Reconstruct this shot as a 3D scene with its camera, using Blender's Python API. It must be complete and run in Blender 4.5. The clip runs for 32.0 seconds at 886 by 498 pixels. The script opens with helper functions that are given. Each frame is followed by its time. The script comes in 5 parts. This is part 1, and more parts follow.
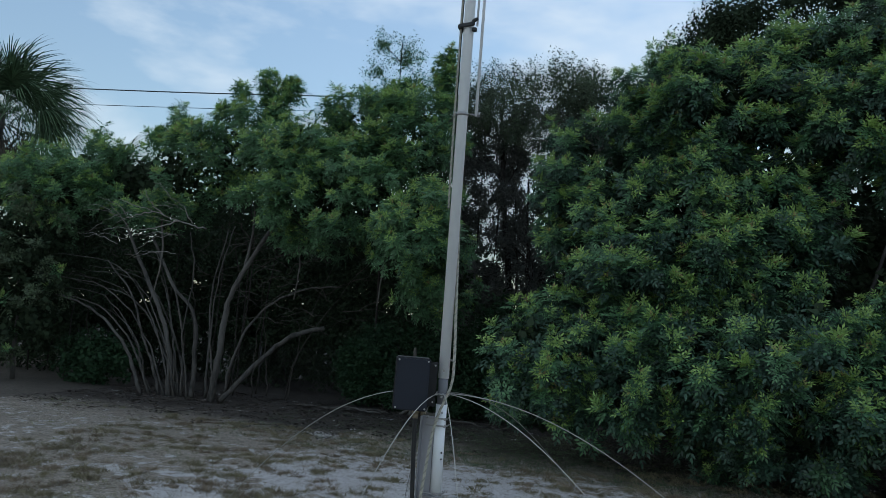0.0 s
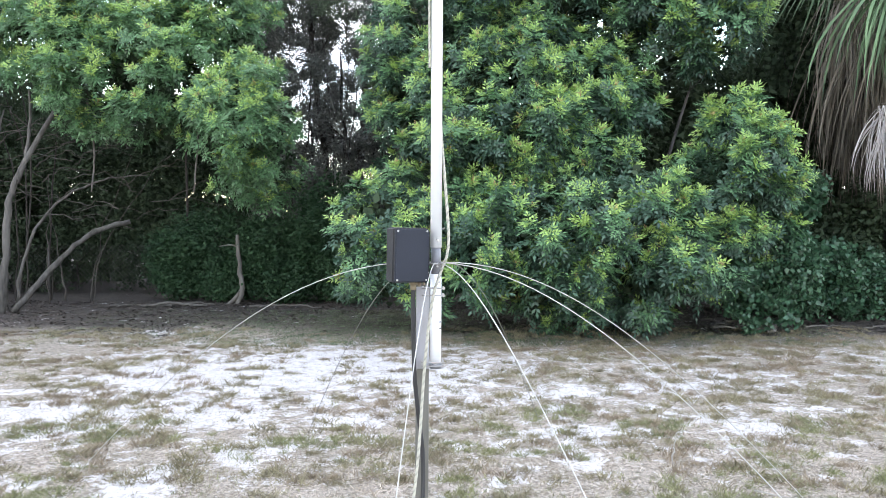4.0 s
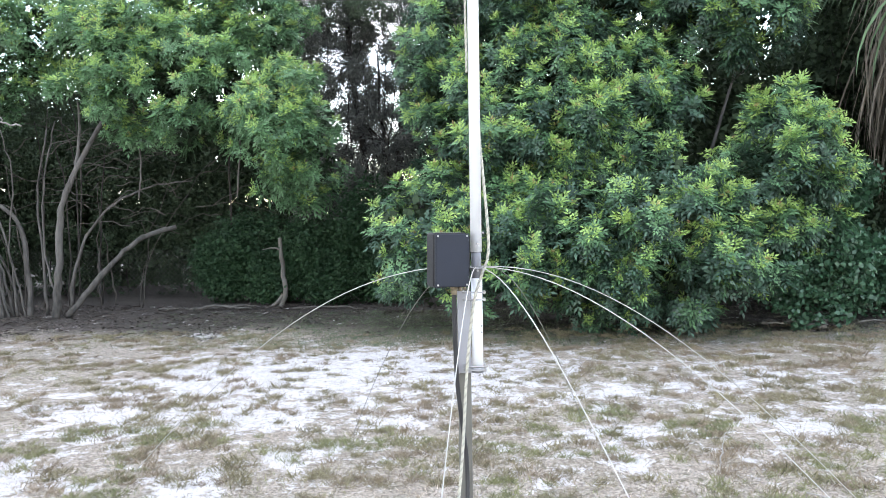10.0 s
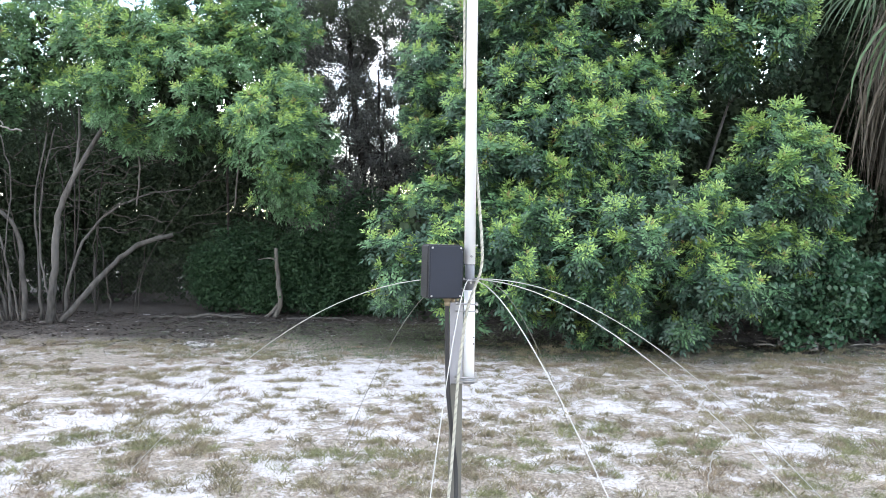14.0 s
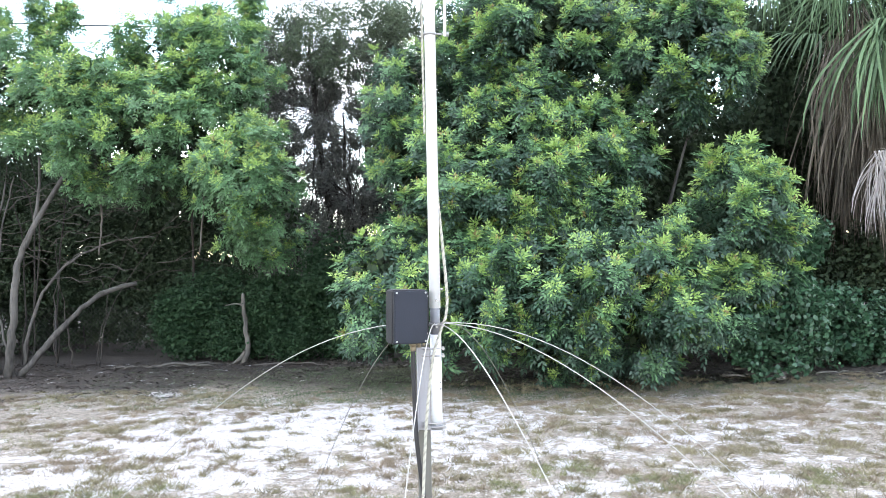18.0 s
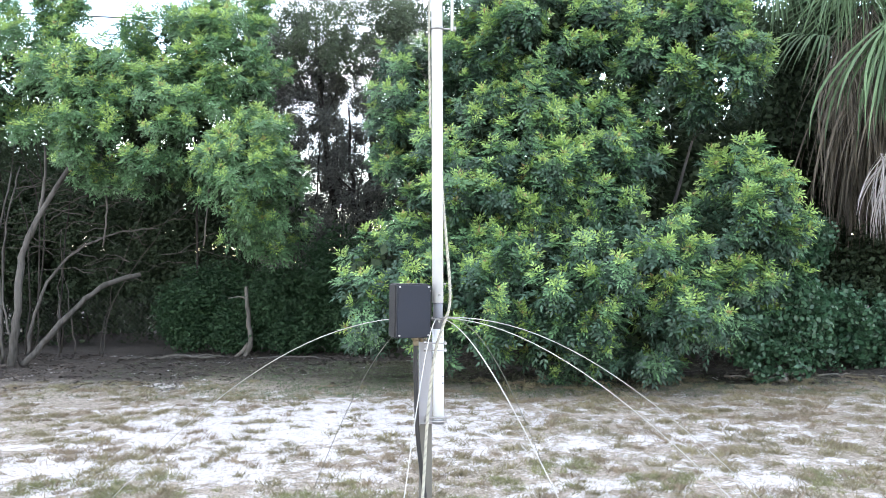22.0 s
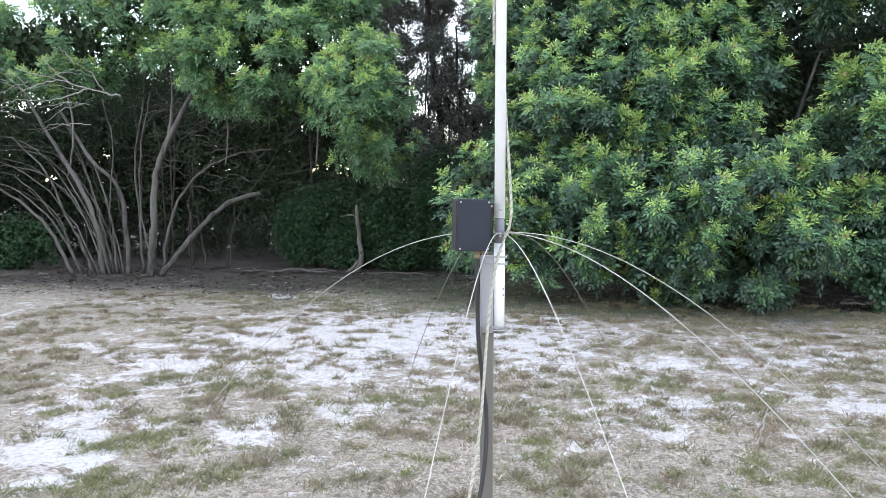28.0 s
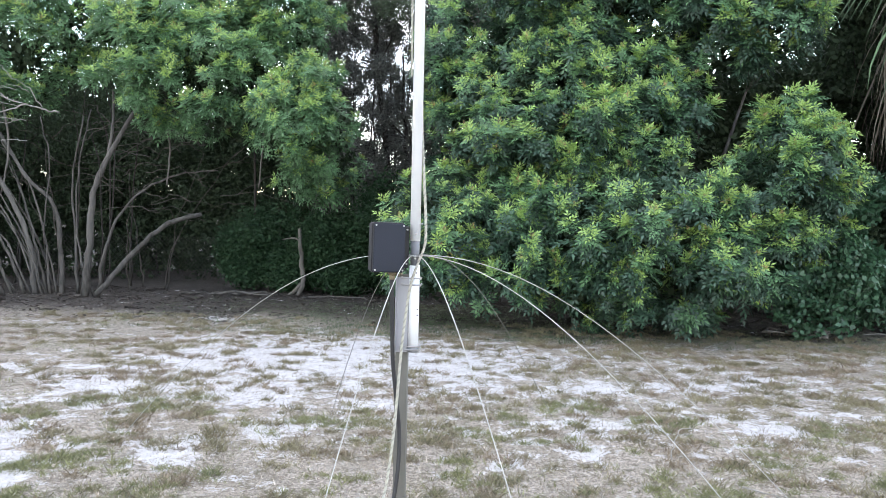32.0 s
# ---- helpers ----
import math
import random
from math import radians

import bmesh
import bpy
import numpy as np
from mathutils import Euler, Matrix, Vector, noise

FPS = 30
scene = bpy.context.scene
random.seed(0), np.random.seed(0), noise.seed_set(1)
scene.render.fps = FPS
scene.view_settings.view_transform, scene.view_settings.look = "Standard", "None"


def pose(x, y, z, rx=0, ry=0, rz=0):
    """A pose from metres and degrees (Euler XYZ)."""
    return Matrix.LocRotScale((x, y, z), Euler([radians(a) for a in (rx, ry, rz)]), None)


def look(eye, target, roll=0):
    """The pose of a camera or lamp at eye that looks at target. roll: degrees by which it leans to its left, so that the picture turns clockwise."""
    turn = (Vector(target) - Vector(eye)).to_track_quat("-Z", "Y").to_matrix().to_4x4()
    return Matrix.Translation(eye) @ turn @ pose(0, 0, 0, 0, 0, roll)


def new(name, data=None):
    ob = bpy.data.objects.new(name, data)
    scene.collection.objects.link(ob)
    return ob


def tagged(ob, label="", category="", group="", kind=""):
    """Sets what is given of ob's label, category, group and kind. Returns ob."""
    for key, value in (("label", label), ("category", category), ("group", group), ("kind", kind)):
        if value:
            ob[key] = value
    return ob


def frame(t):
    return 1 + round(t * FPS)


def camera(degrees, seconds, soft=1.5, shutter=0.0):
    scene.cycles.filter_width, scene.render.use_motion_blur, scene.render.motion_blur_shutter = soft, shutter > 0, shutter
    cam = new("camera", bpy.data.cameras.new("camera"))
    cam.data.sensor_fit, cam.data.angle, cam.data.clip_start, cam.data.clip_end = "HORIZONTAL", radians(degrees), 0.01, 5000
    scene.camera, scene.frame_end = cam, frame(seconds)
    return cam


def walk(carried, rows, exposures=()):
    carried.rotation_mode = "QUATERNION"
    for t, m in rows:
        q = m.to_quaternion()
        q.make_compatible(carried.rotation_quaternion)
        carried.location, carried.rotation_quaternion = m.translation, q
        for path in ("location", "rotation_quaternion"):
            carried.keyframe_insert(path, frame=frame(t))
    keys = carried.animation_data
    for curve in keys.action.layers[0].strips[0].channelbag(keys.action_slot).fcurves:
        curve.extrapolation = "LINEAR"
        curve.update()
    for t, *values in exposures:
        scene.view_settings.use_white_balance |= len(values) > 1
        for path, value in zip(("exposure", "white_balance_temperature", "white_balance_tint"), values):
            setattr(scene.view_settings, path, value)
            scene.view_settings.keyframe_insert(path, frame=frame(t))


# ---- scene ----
cam = camera(62.6, 32.0, soft=0.8)
PATH = [
    (0, (0.84, -3.057, 1.65), (0.287, -1.146, 1.856), 4.2),
    (0.5, (0.778, -3.037, 1.644), (0.236, -1.115, 1.749), 1.9),
    (1, (0.597, -2.93, 1.622), (-0.004, -1.025, 1.723), -0.1),
    (1.5, (0.428, -2.849, 1.616), (0.029, -0.89, 1.621), 0.5),
    (2, (0.32, -2.865, 1.615), (0.082, -0.879, 1.606), 2.6),
    (2.5, (0.123, -2.959, 1.605), (0.161, -0.959, 1.594), -0.2),
    (3, (-0.023, -3.056, 1.567), (0.095, -1.061, 1.491), 0.4),
    (3.5, (-0.069, -3.044, 1.556), (0.005, -1.047, 1.463), 0.0),
    (5.5, (-0.059, -3.027, 1.561), (0.008, -1.029, 1.486), 0.8),
    (6, (-0.044, -3.031, 1.565), (0.037, -1.033, 1.508), 0.7),
    (6.5, (-0.035, -3.044, 1.566), (0.05, -1.047, 1.526), 0.8),
    (7, (-0.024, -3.056, 1.572), (0.082, -1.059, 1.536), 0.3),
    (7.5, (-0.027, -3.064, 1.584), (0.088, -1.068, 1.558), 0.4),
    (8, (-0.044, -3.063, 1.579), (0.019, -1.065, 1.545), -0.1),
    (8.5, (-0.049, -3.058, 1.588), (-0.017, -1.059, 1.536), -0.9),
    (9, (-0.055, -3.029, 1.59), (-0.021, -1.03, 1.532), -0.6),
    (9.5, (-0.072, -3.043, 1.585), (-0.104, -1.044, 1.517), -1.4),
    (10, (-0.068, -3.037, 1.584), (-0.114, -1.04, 1.486), -0.9),
    (10.5, (-0.058, -3.048, 1.575), (-0.096, -1.051, 1.473), -0.6),
    (11, (-0.048, -3.046, 1.568), (-0.071, -1.049, 1.454), 0.1),
    (11.5, (-0.042, -3.055, 1.584), (-0.051, -1.057, 1.5), -0.8),
    (12, (-0.044, -3.056, 1.577), (-0.034, -1.058, 1.505), 1.0),
    (12.5, (-0.054, -3.078, 1.554), (-0.043, -1.079, 1.468), 1.1),
    (13, (-0.05, -3.071, 1.555), (-0.08, -1.075, 1.436), 1.0),
    (13.5, (-0.054, -3.091, 1.575), (-0.088, -1.092, 1.504), 0.3),
    (14, (-0.06, -3.085, 1.571), (-0.095, -1.087, 1.515), 0.5),
    (14.5, (-0.055, -3.09, 1.574), (-0.093, -1.091, 1.532), 0.2),
    (16.5, (-0.048, -3.105, 1.583), (-0.083, -1.106, 1.583), -1.2),
    (17, (-0.033, -3.093, 1.587), (-0.072, -1.094, 1.581), -1.0),
    (17.5, (-0.022, -3.083, 1.591), (0.031, -1.084, 1.607), -0.4),
    (18, (-0.035, -3.079, 1.595), (0.013, -1.08, 1.644), -1.1),
    (18.5, (-0.036, -3.1, 1.597), (-0.018, -1.101, 1.658), -1.1),
    (19, (-0.029, -3.08, 1.608), (-0.017, -1.082, 1.703), -0.3),
    (19.5, (-0.029, -3.083, 1.616), (-0.013, -1.091, 1.791), 0.5),
    (20, (-0.041, -3.14, 1.548), (-0.036, -1.142, 1.465), -0.2),
    (20.5, (-0.028, -3.139, 1.512), (-0.023, -1.157, 1.245), -0.9),
    (21, (-0.011, -3.121, 1.512), (0.021, -1.142, 1.223), 1.6),
    (21.5, (-0.017, -3.084, 1.563), (0.015, -1.087, 1.464), -0.6),
    (22, (-0.036, -3.081, 1.587), (0.002, -1.082, 1.627), -0.2),
    (22.5, (-0.032, -3.09, 1.59), (-0.001, -1.091, 1.662), 0.6),
    (23, (-0.037, -3.091, 1.595), (-0.018, -1.093, 1.677), -0.1),
    (23.5, (-0.042, -3.081, 1.59), (-0.049, -1.082, 1.662), 0.2),
    (24, (-0.05, -3.069, 1.587), (-0.075, -1.07, 1.641), -0.1),
    (24.5, (-0.059, -3.065, 1.583), (-0.088, -1.065, 1.616), 0.5),
    (25, (-0.063, -3.074, 1.56), (-0.102, -1.076, 1.503), 0.1),
    (25.5, (-0.055, -3.091, 1.57), (-0.095, -1.093, 1.498), -0.4),
    (27.5, (0.071, -3.108, 1.566), (-0.136, -1.126, 1.398), 0.8),
    (28, (0.208, -3.182, 1.565), (-0.076, -1.21, 1.39), 0.0),
    (28.5, (0.319, -3.229, 1.535), (-0.034, -1.271, 1.33), -0.7),
    (29, (0.337, -3.257, 1.532), (-0.04, -1.306, 1.297), -2.1),
    (29.5, (0.346, -3.262, 1.535), (-0.041, -1.316, 1.279), -1.8),
    (30, (0.363, -3.258, 1.532), (0.047, -1.302, 1.26), -0.7),
    (30.5, (0.379, -3.274, 1.547), (0.156, -1.297, 1.338), -1.0),
    (31, (0.373, -3.29, 1.551), (0.18, -1.307, 1.375), -1.1),
    (31.5, (0.368, -3.305, 1.548), (0.18, -1.32, 1.388), -1.3),
    (32, (0.378, -3.287, 1.556), (0.226, -1.295, 1.455), 1.3),
]
STOPS = [(0.0, -2.2), (0.4, -0.85), (1.0, -0.1), (1.6, 0.2), (2.2, 0.3), (3.0, 0.32), (9.0, 0.36), (11.0, 0.28), (13.0, 0.34), (14.5, 0.28), (17.5, 0.48), (19.0, 0.58), (20.0, 0.45), (20.7, -0.05), (21.2, -0.05), (22.0, 0.4), (23.0, 0.5), (25.5, 0.45), (27.5, 0.15), (29.0, 0.02), (30.2, -0.02), (31.0, -0.06), (32.0, 0.1)]
EXPOSURES = [(t, e - 0.16, 5800 if t < 0.2 else 6420, 3 if t < 0.2 else 13) for t, e in STOPS]
walk(cam, [(t, look(eye, aim, roll)) for t, eye, aim, roll in PATH], EXPOSURES)

# ---- world and sun ----
SUN_ELEVATION, SUN_TURN = 50, 20      # degrees; turn is the compass way from which the light comes
world = bpy.data.worlds.new("sky")
scene.world = world
world.use_nodes = True
wn, wl = world.node_tree.nodes, world.node_tree.links
wn.clear()
sky = wn.new("ShaderNodeTexSky")
sky.sky_type = "NISHITA"
sky.sun_disc = False
sky.sun_elevation, sky.sun_rotation = radians(SUN_ELEVATION), radians(SUN_TURN)
sky.air_density, sky.dust_density, sky.ozone_density = 1.4, 0.5, 0.4
geo = wn.new("ShaderNodeTexCoord")
stretch = wn.new("ShaderNodeMapping")
stretch.inputs["Scale"].default_value = (1.0, 1.0, 2.6)
puffs = wn.new("ShaderNodeTexNoise")
puffs.inputs["Scale"].default_value, puffs.inputs["Detail"].default_value = 2.2, 7.0
puffs.inputs["Roughness"].default_value = 0.55
ramp = wn.new("ShaderNodeValToRGB")
ramp.color_ramp.elements[0].position, ramp.color_ramp.elements[1].position = 0.44, 0.62
ramp.color_ramp.elements[0].color = (0.10, 0.10, 0.10, 1)
white = wn.new("ShaderNodeRGB")
white.outputs[0].default_value = (29.0, 29.5, 30.5, 1)
blend = wn.new("ShaderNodeMix")
blend.data_type = "RGBA"
back = wn.new("ShaderNodeBackground")
back.inputs["Strength"].default_value = 0.15
out = wn.new("ShaderNodeOutputWorld")
wl.new(geo.outputs["Generated"], stretch.inputs["Vector"])
wl.new(stretch.outputs["Vector"], puffs.inputs["Vector"])
wl.new(puffs.outputs["Fac"], ramp.inputs["Fac"])
wl.new(ramp.outputs["Color"], blend.inputs["Factor"])
lift = wn.new("ShaderNodeVectorMath")          # a hazy bright afternoon sky
lift.operation = "SCALE"
lift.inputs["Scale"].default_value = 3.6
wl.new(sky.outputs["Color"], lift.inputs[0])
wl.new(lift.outputs[0], blend.inputs["A"])
wl.new(white.outputs[0], blend.inputs["B"])
wl.new(blend.outputs["Result"], back.inputs["Color"])
wl.new(back.outputs[0], out.inputs["Surface"])

sun_data = bpy.data.lights.new("sun", "SUN")
sun_data.energy, sun_data.angle, sun_data.color = 0.45, radians(35), (1.0, 0.97, 0.93)
sun = new("sun", sun_data)
# The sky's turn runs clockwise from +y, seen from above.
_a, _e = radians(SUN_TURN), radians(SUN_ELEVATION)
sun.matrix_world = look((math.sin(_a) * math.cos(_e) * 40, math.cos(_a) * math.cos(_e) * 40, math.sin(_e) * 40), (0, 0, 0))


# ---- materials ----
def material(name, colour, rough=0.6, metal=0.0, second=None, scale=6.0, spread=0.5, bump=0.0, bump_scale=60.0, third=None, third_scale=0.7,
             coords="Object", squash=(1, 1, 1), island=0.0, each=0.0, through_light=0.0, spec=0.5):
    """A node material: two colours mixed by noise, a broad third stain, fine bump, and per-leaf or per-object variation."""
    m = bpy.data.materials.new(name)
    m.use_nodes = True
    n, l = m.node_tree.nodes, m.node_tree.links
    b = n["Principled BSDF"]
    b.inputs["Roughness"].default_value = rough
    b.inputs["Metallic"].default_value = metal
    b.inputs["Specular IOR Level"].default_value = spec
    tc = n.new("ShaderNodeTexCoord")
    mp = n.new("ShaderNodeMapping")
    mp.inputs["Scale"].default_value = squash
    l.new(tc.outputs[coords], mp.inputs["Vector"])

    def tint(fac, a, b2):
        x = n.new("ShaderNodeMix")
        x.data_type = "RGBA"
        l.new(fac, x.inputs["Factor"])
        if hasattr(a, "is_linked"):
            l.new(a, x.inputs["A"])
        else:
            x.inputs["A"].default_value = (*a, 1)
        x.inputs["B"].default_value = (*b2, 1)
        return x.outputs["Result"]

    def noise_fac(sc, lo, hi, detail=5.0):
        t = n.new("ShaderNodeTexNoise")
        t.inputs["Scale"].default_value, t.inputs["Detail"].default_value = sc, detail
        l.new(mp.outputs[0], t.inputs["Vector"])
        r = n.new("ShaderNodeMapRange")
        r.inputs["From Min"].default_value, r.inputs["From Max"].default_value = lo, hi
        l.new(t.outputs["Fac"], r.inputs["Value"])
        return r.outputs[0]

    colour_out = tint(noise_fac(scale, 0.5 - spread / 2, 0.5 + spread / 2), colour, second or tuple(c * 0.7 for c in colour))
    if third:
        colour_out = tint(noise_fac(third_scale, 0.45, 0.75), colour_out, third)
    if island or each:
        hsv = n.new("ShaderNodeHueSaturation")
        src = n.new("ShaderNodeNewGeometry").outputs["Random Per Island"] if island else n.new("ShaderNodeObjectInfo").outputs["Random"]
        amount = island or each
        r = n.new("ShaderNodeMapRange")
        r.inputs["To Min"].default_value, r.inputs["To Max"].default_value = 1 - amount, 1 + amount
        l.new(src, r.inputs["Value"])
        l.new(r.outputs[0], hsv.inputs["Value"])
        l.new(colour_out, hsv.inputs["Color"])
        colour_out = hsv.outputs["Color"]
    l.new(colour_out, b.inputs["Base Color"])
    if bump:
        t = n.new("ShaderNodeTexNoise")
        t.inputs["Scale"].default_value, t.inputs["Detail"].default_value = bump_scale, 4.0
        l.new(mp.outputs[0], t.inputs["Vector"])
        bp = n.new("ShaderNodeBump")
        bp.inputs["Strength"].default_value, bp.inputs["Distance"].default_value = bump, 0.01
        l.new(t.outputs["Fac"], bp.inputs["Height"])
        l.new(bp.outputs[0], b.inputs["Normal"])
    if through_light:
        tr = n.new("ShaderNodeBsdfTranslucent")
        mix = n.new("ShaderNodeMixShader")
        mix.inputs[0].default_value = through_light
        l.new(colour_out, tr.inputs["Color"])
        l.new(b.outputs[0], mix.inputs[1])
        l.new(tr.outputs[0], mix.inputs[2])
        l.new(mix.outputs[0], n["Material Output"].inputs["Surface"])
    return m


LEAF = material("pepper leaf", (0.054, 0.112, 0.068), 0.5, second=(0.034, 0.074, 0.049), scale=1.3, island=0.4, through_light=0.1)
LEAF_YOUNG = material("young leaf", (0.36, 0.50, 0.13), 0.5, second=(0.24, 0.40, 0.12), scale=1.7, island=0.3, through_light=0.3)
LEAF_RUST = material("rusty flower spray", (0.34, 0.22, 0.10), 0.7, second=(0.28, 0.24, 0.09), scale=8, island=0.3)
LEAF_MID = material("outer pepper leaf", (0.165, 0.305, 0.135), 0.45, second=(0.094, 0.20, 0.102), scale=1.1, island=0.35, through_light=0.32)
LEAF_VINE = material("vine leaf", (0.045, 0.095, 0.042), 0.65, second=(0.028, 0.062, 0.03), scale=2.0, island=0.25, through_light=0.2, spec=0.25)
LEAF_BLUE = material("broad vine leaf", (0.06, 0.135, 0.07), 0.4, second=(0.04, 0.10, 0.055), scale=2.0, island=0.3, through_light=0.2)
# Leaf colour darkened for foliage deep in crowns and thickets, where shade falls.
LEAF_DARK = material("leaf darkened for depth", (0.06, 0.088, 0.047), 0.75, second=(0.036, 0.055, 0.032), scale=2.0, island=0.3, through_light=0.2, spec=0.2)
# Leaf colour raised to pale grey, with the glare of the sky behind in it.
LEAF_GLARE = material("tall tree leaf paled for sky glare", (0.21, 0.215, 0.19), 0.55, second=(0.13, 0.135, 0.125), scale=2.0, island=0.4, through_light=0.45)
LEAF_DULL = material("dull olive leaf", (0.115, 0.155, 0.08), 0.6, second=(0.07, 0.10, 0.052), scale=1.4, island=0.35, through_light=0.25)
LEAF_TOP = material("feathery top leaf", (0.15, 0.20, 0.115), 0.5, second=(0.09, 0.12, 0.08), scale=2.0, island=0.4, through_light=0.2)
LEAF_PALM = material("palm leaf", (0.145, 0.22, 0.115), 0.6, second=(0.07, 0.12, 0.07), scale=3.0, island=0.45, through_light=0.08, spec=0.15)
LEAF_DEAD = material("dead palm leaf", (0.165, 0.146, 0.114), 0.85, second=(0.075, 0.064, 0.05), scale=3.0, island=0.35)
LEAF_BLEACHED = material("bleached palm leaf", (0.50, 0.48, 0.48), 0.8, second=(0.36, 0.33, 0.31), scale=4.0, island=0.25)
LITTER_LEAF = material("fallen leaf", (0.095, 0.08, 0.066), 0.85, second=(0.05, 0.042, 0.036), scale=2.0, island=0.45)
BARK = material("grey bark", (0.115, 0.107, 0.097), 0.9, second=(0.032, 0.03, 0.027), scale=16, bump=1.4, bump_scale=45, squash=(1, 1, 0.3), third=(0.14, 0.133, 0.122), third_scale=2.5)
BARK_BLEACHED = material("bleached twig", (0.36, 0.345, 0.32), 0.9, second=(0.22, 0.205, 0.185), scale=10)
# Pepper leaf in a lighter colour that carries the sunlight on the left crowns.
LEAF_SUNLIT = material("pepper leaf lightened for sun", (0.145, 0.265, 0.12), 0.45, second=(0.095, 0.19, 0.095), scale=1.2, island=0.4, through_light=0.35)
BARK_PALE = material("bleached dead wood", (0.20, 0.188, 0.168), 0.9, second=(0.085, 0.077, 0.068), scale=10, bump=0.8, bump_scale=50, squash=(1, 1, 0.3))
TWIG = material("twig", (0.095, 0.084, 0.074), 0.9, second=(0.05, 0.044, 0.039), scale=12)
BARK_DARK = material("dark bark", (0.052, 0.045, 0.039), 0.9, second=(0.03, 0.026, 0.023), scale=8, bump=0.9, bump_scale=40, squash=(1, 1, 0.3))
GRASS = material("dry grass", (0.31, 0.25, 0.175), 0.8, second=(0.17, 0.138, 0.098), scale=1.6, island=0.4, through_light=0.2)
GRASS_OLIVE = material("olive grass", (0.275, 0.245, 0.145), 0.8, second=(0.15, 0.133, 0.08), scale=1.2, island=0.45, third=(0.22, 0.195, 0.13), third_scale=0.8, through_light=0.12)
# Greener grass, coloured darker to carry the shade along the hedge.
GRASS_SHADE = material("green grass darkened for shade", (0.125, 0.165, 0.088), 0.8, second=(0.07, 0.097, 0.054), scale=1.2, island=0.4, third=(0.13, 0.13, 0.08), third_scale=0.8, through_light=0.12)
GRASS_STRAW = material("straw", (0.60, 0.52, 0.43), 0.85, second=(0.36, 0.305, 0.245), scale=2.0, island=0.4)
GRASS_GREEN = material("green weed", (0.24, 0.245, 0.115), 0.7, second=(0.155, 0.165, 0.08), scale=2.0, island=0.4, through_light=0.2)
ALU = material("brushed aluminium", (0.95, 0.965, 0.985), 0.34, 0.04, second=(0.90, 0.92, 0.95), scale=30, squash=(1, 1, 0.05), bump=0.08, bump_scale=200)
ALU_DULL = material("weathered aluminium", (0.33, 0.34, 0.36), 0.5, 0.5, second=(0.25, 0.26, 0.28), scale=14, bump=0.15, bump_scale=120)
ALU_PLATE = material("pale aluminium plate", (0.44, 0.44, 0.47), 0.42, 0.3, second=(0.34, 0.34, 0.365), scale=14, squash=(1, 1, 0.2), bump=0.1, bump_scale=120)
STEEL = material("stainless hardware", (0.46, 0.46, 0.46), 0.4, 0.9, second=(0.33, 0.325, 0.32), scale=40)
POST = material("galvanised post", (0.17, 0.165, 0.145), 0.7, 0.2, second=(0.12, 0.115, 0.10), scale=7, bump=0.25, bump_scale=90, third=(0.22, 0.215, 0.19), third_scale=3, squash=(1, 1, 0.25))
INSULATOR = material("grey insulator", (0.22, 0.225, 0.245), 0.5, second=(0.17, 0.175, 0.19), scale=20, bump=0.05, bump_scale=150)
BOX_GREY = material("dark grey enclosure plastic", (0.022, 0.026, 0.038), 0.6, second=(0.019, 0.0225, 0.032), spec=0.3, scale=9, bump=0.12, bump_scale=260)
BOX_DARK = material("black enclosure body", (0.007, 0.007, 0.009), 0.6, second=(0.03, 0.03, 0.033), scale=9, bump=0.12, bump_scale=260)
BLACK = material("black cable jacket", (0.018, 0.018, 0.02), 0.45, second=(0.03, 0.03, 0.032), scale=12)
BRASS = material("dull brass fitting", (0.33, 0.28, 0.19), 0.55, 0.5, second=(0.24, 0.20, 0.14), scale=25)
ROPE = material("pale twisted rope", (0.56, 0.54, 0.46), 0.85, second=(0.42, 0.405, 0.34), scale=40, bump=0.4, bump_scale=300, third=(0.48, 0.47, 0.38), third_scale=5)
# Darker strand colour that stands in for shade in the rope's grooves.
ROPE_GROOVE = material("rope strand darkened for grooves", (0.40, 0.395, 0.335), 0.9, second=(0.30, 0.295, 0.25), scale=40, bump=0.4, bump_scale=300)
# The pale wire coloured darker, for radials that stand backlit in shade.
WIRE_BACKLIT = material("wire darkened for backlight", (0.20, 0.20, 0.18), 0.6, second=(0.14, 0.14, 0.125), scale=15)
WIRE = material("pale insulated wire", (0.50, 0.49, 0.46), 0.5, second=(0.36, 0.355, 0.33), scale=15)
WIRE_GREY = material("grey fence wire", (0.10, 0.10, 0.10), 0.7, 0.4, second=(0.07, 0.06, 0.055), scale=10)


# ---- mesh tools ----
def part(name, bm, mat, parent=None, label="", smooth=False):
    """Link a bmesh as one mesh object under a thing or a part."""
    me = bpy.data.meshes.new(name)
    if smooth:
        for f in bm.faces:
            f.smooth = True
    bm.to_mesh(me)
    bm.free()
    return part_mesh(name, me, mat, parent, label)


def part_mesh(name, me, mat, parent=None, label=""):
    if mat:
        me.materials.append(mat)
    ob = new(name, me)
    if parent:
        ob.parent = parent
    if label:
        ob["label"] = label
    return ob


def thing(name, at, label, category, group="", kind=""):
    e = new(name)
    e.empty_display_size = 0.1
    e.location = at
    return tagged(e, label, category, group, kind)


def box(size, at=(0, 0, 0), bevel=0.0, segments=2, turn=None):
    bm = bmesh.new()
    m = Matrix.Translation(at) @ (turn or Matrix()) @ Matrix.Diagonal((*size, 1))
    bmesh.ops.create_cube(bm, size=1, matrix=m)
    if bevel:
        bmesh.ops.bevel(bm, geom=list(bm.edges), offset=bevel, segments=segments, affect="EDGES", clamp_overlap=True)
    return bm


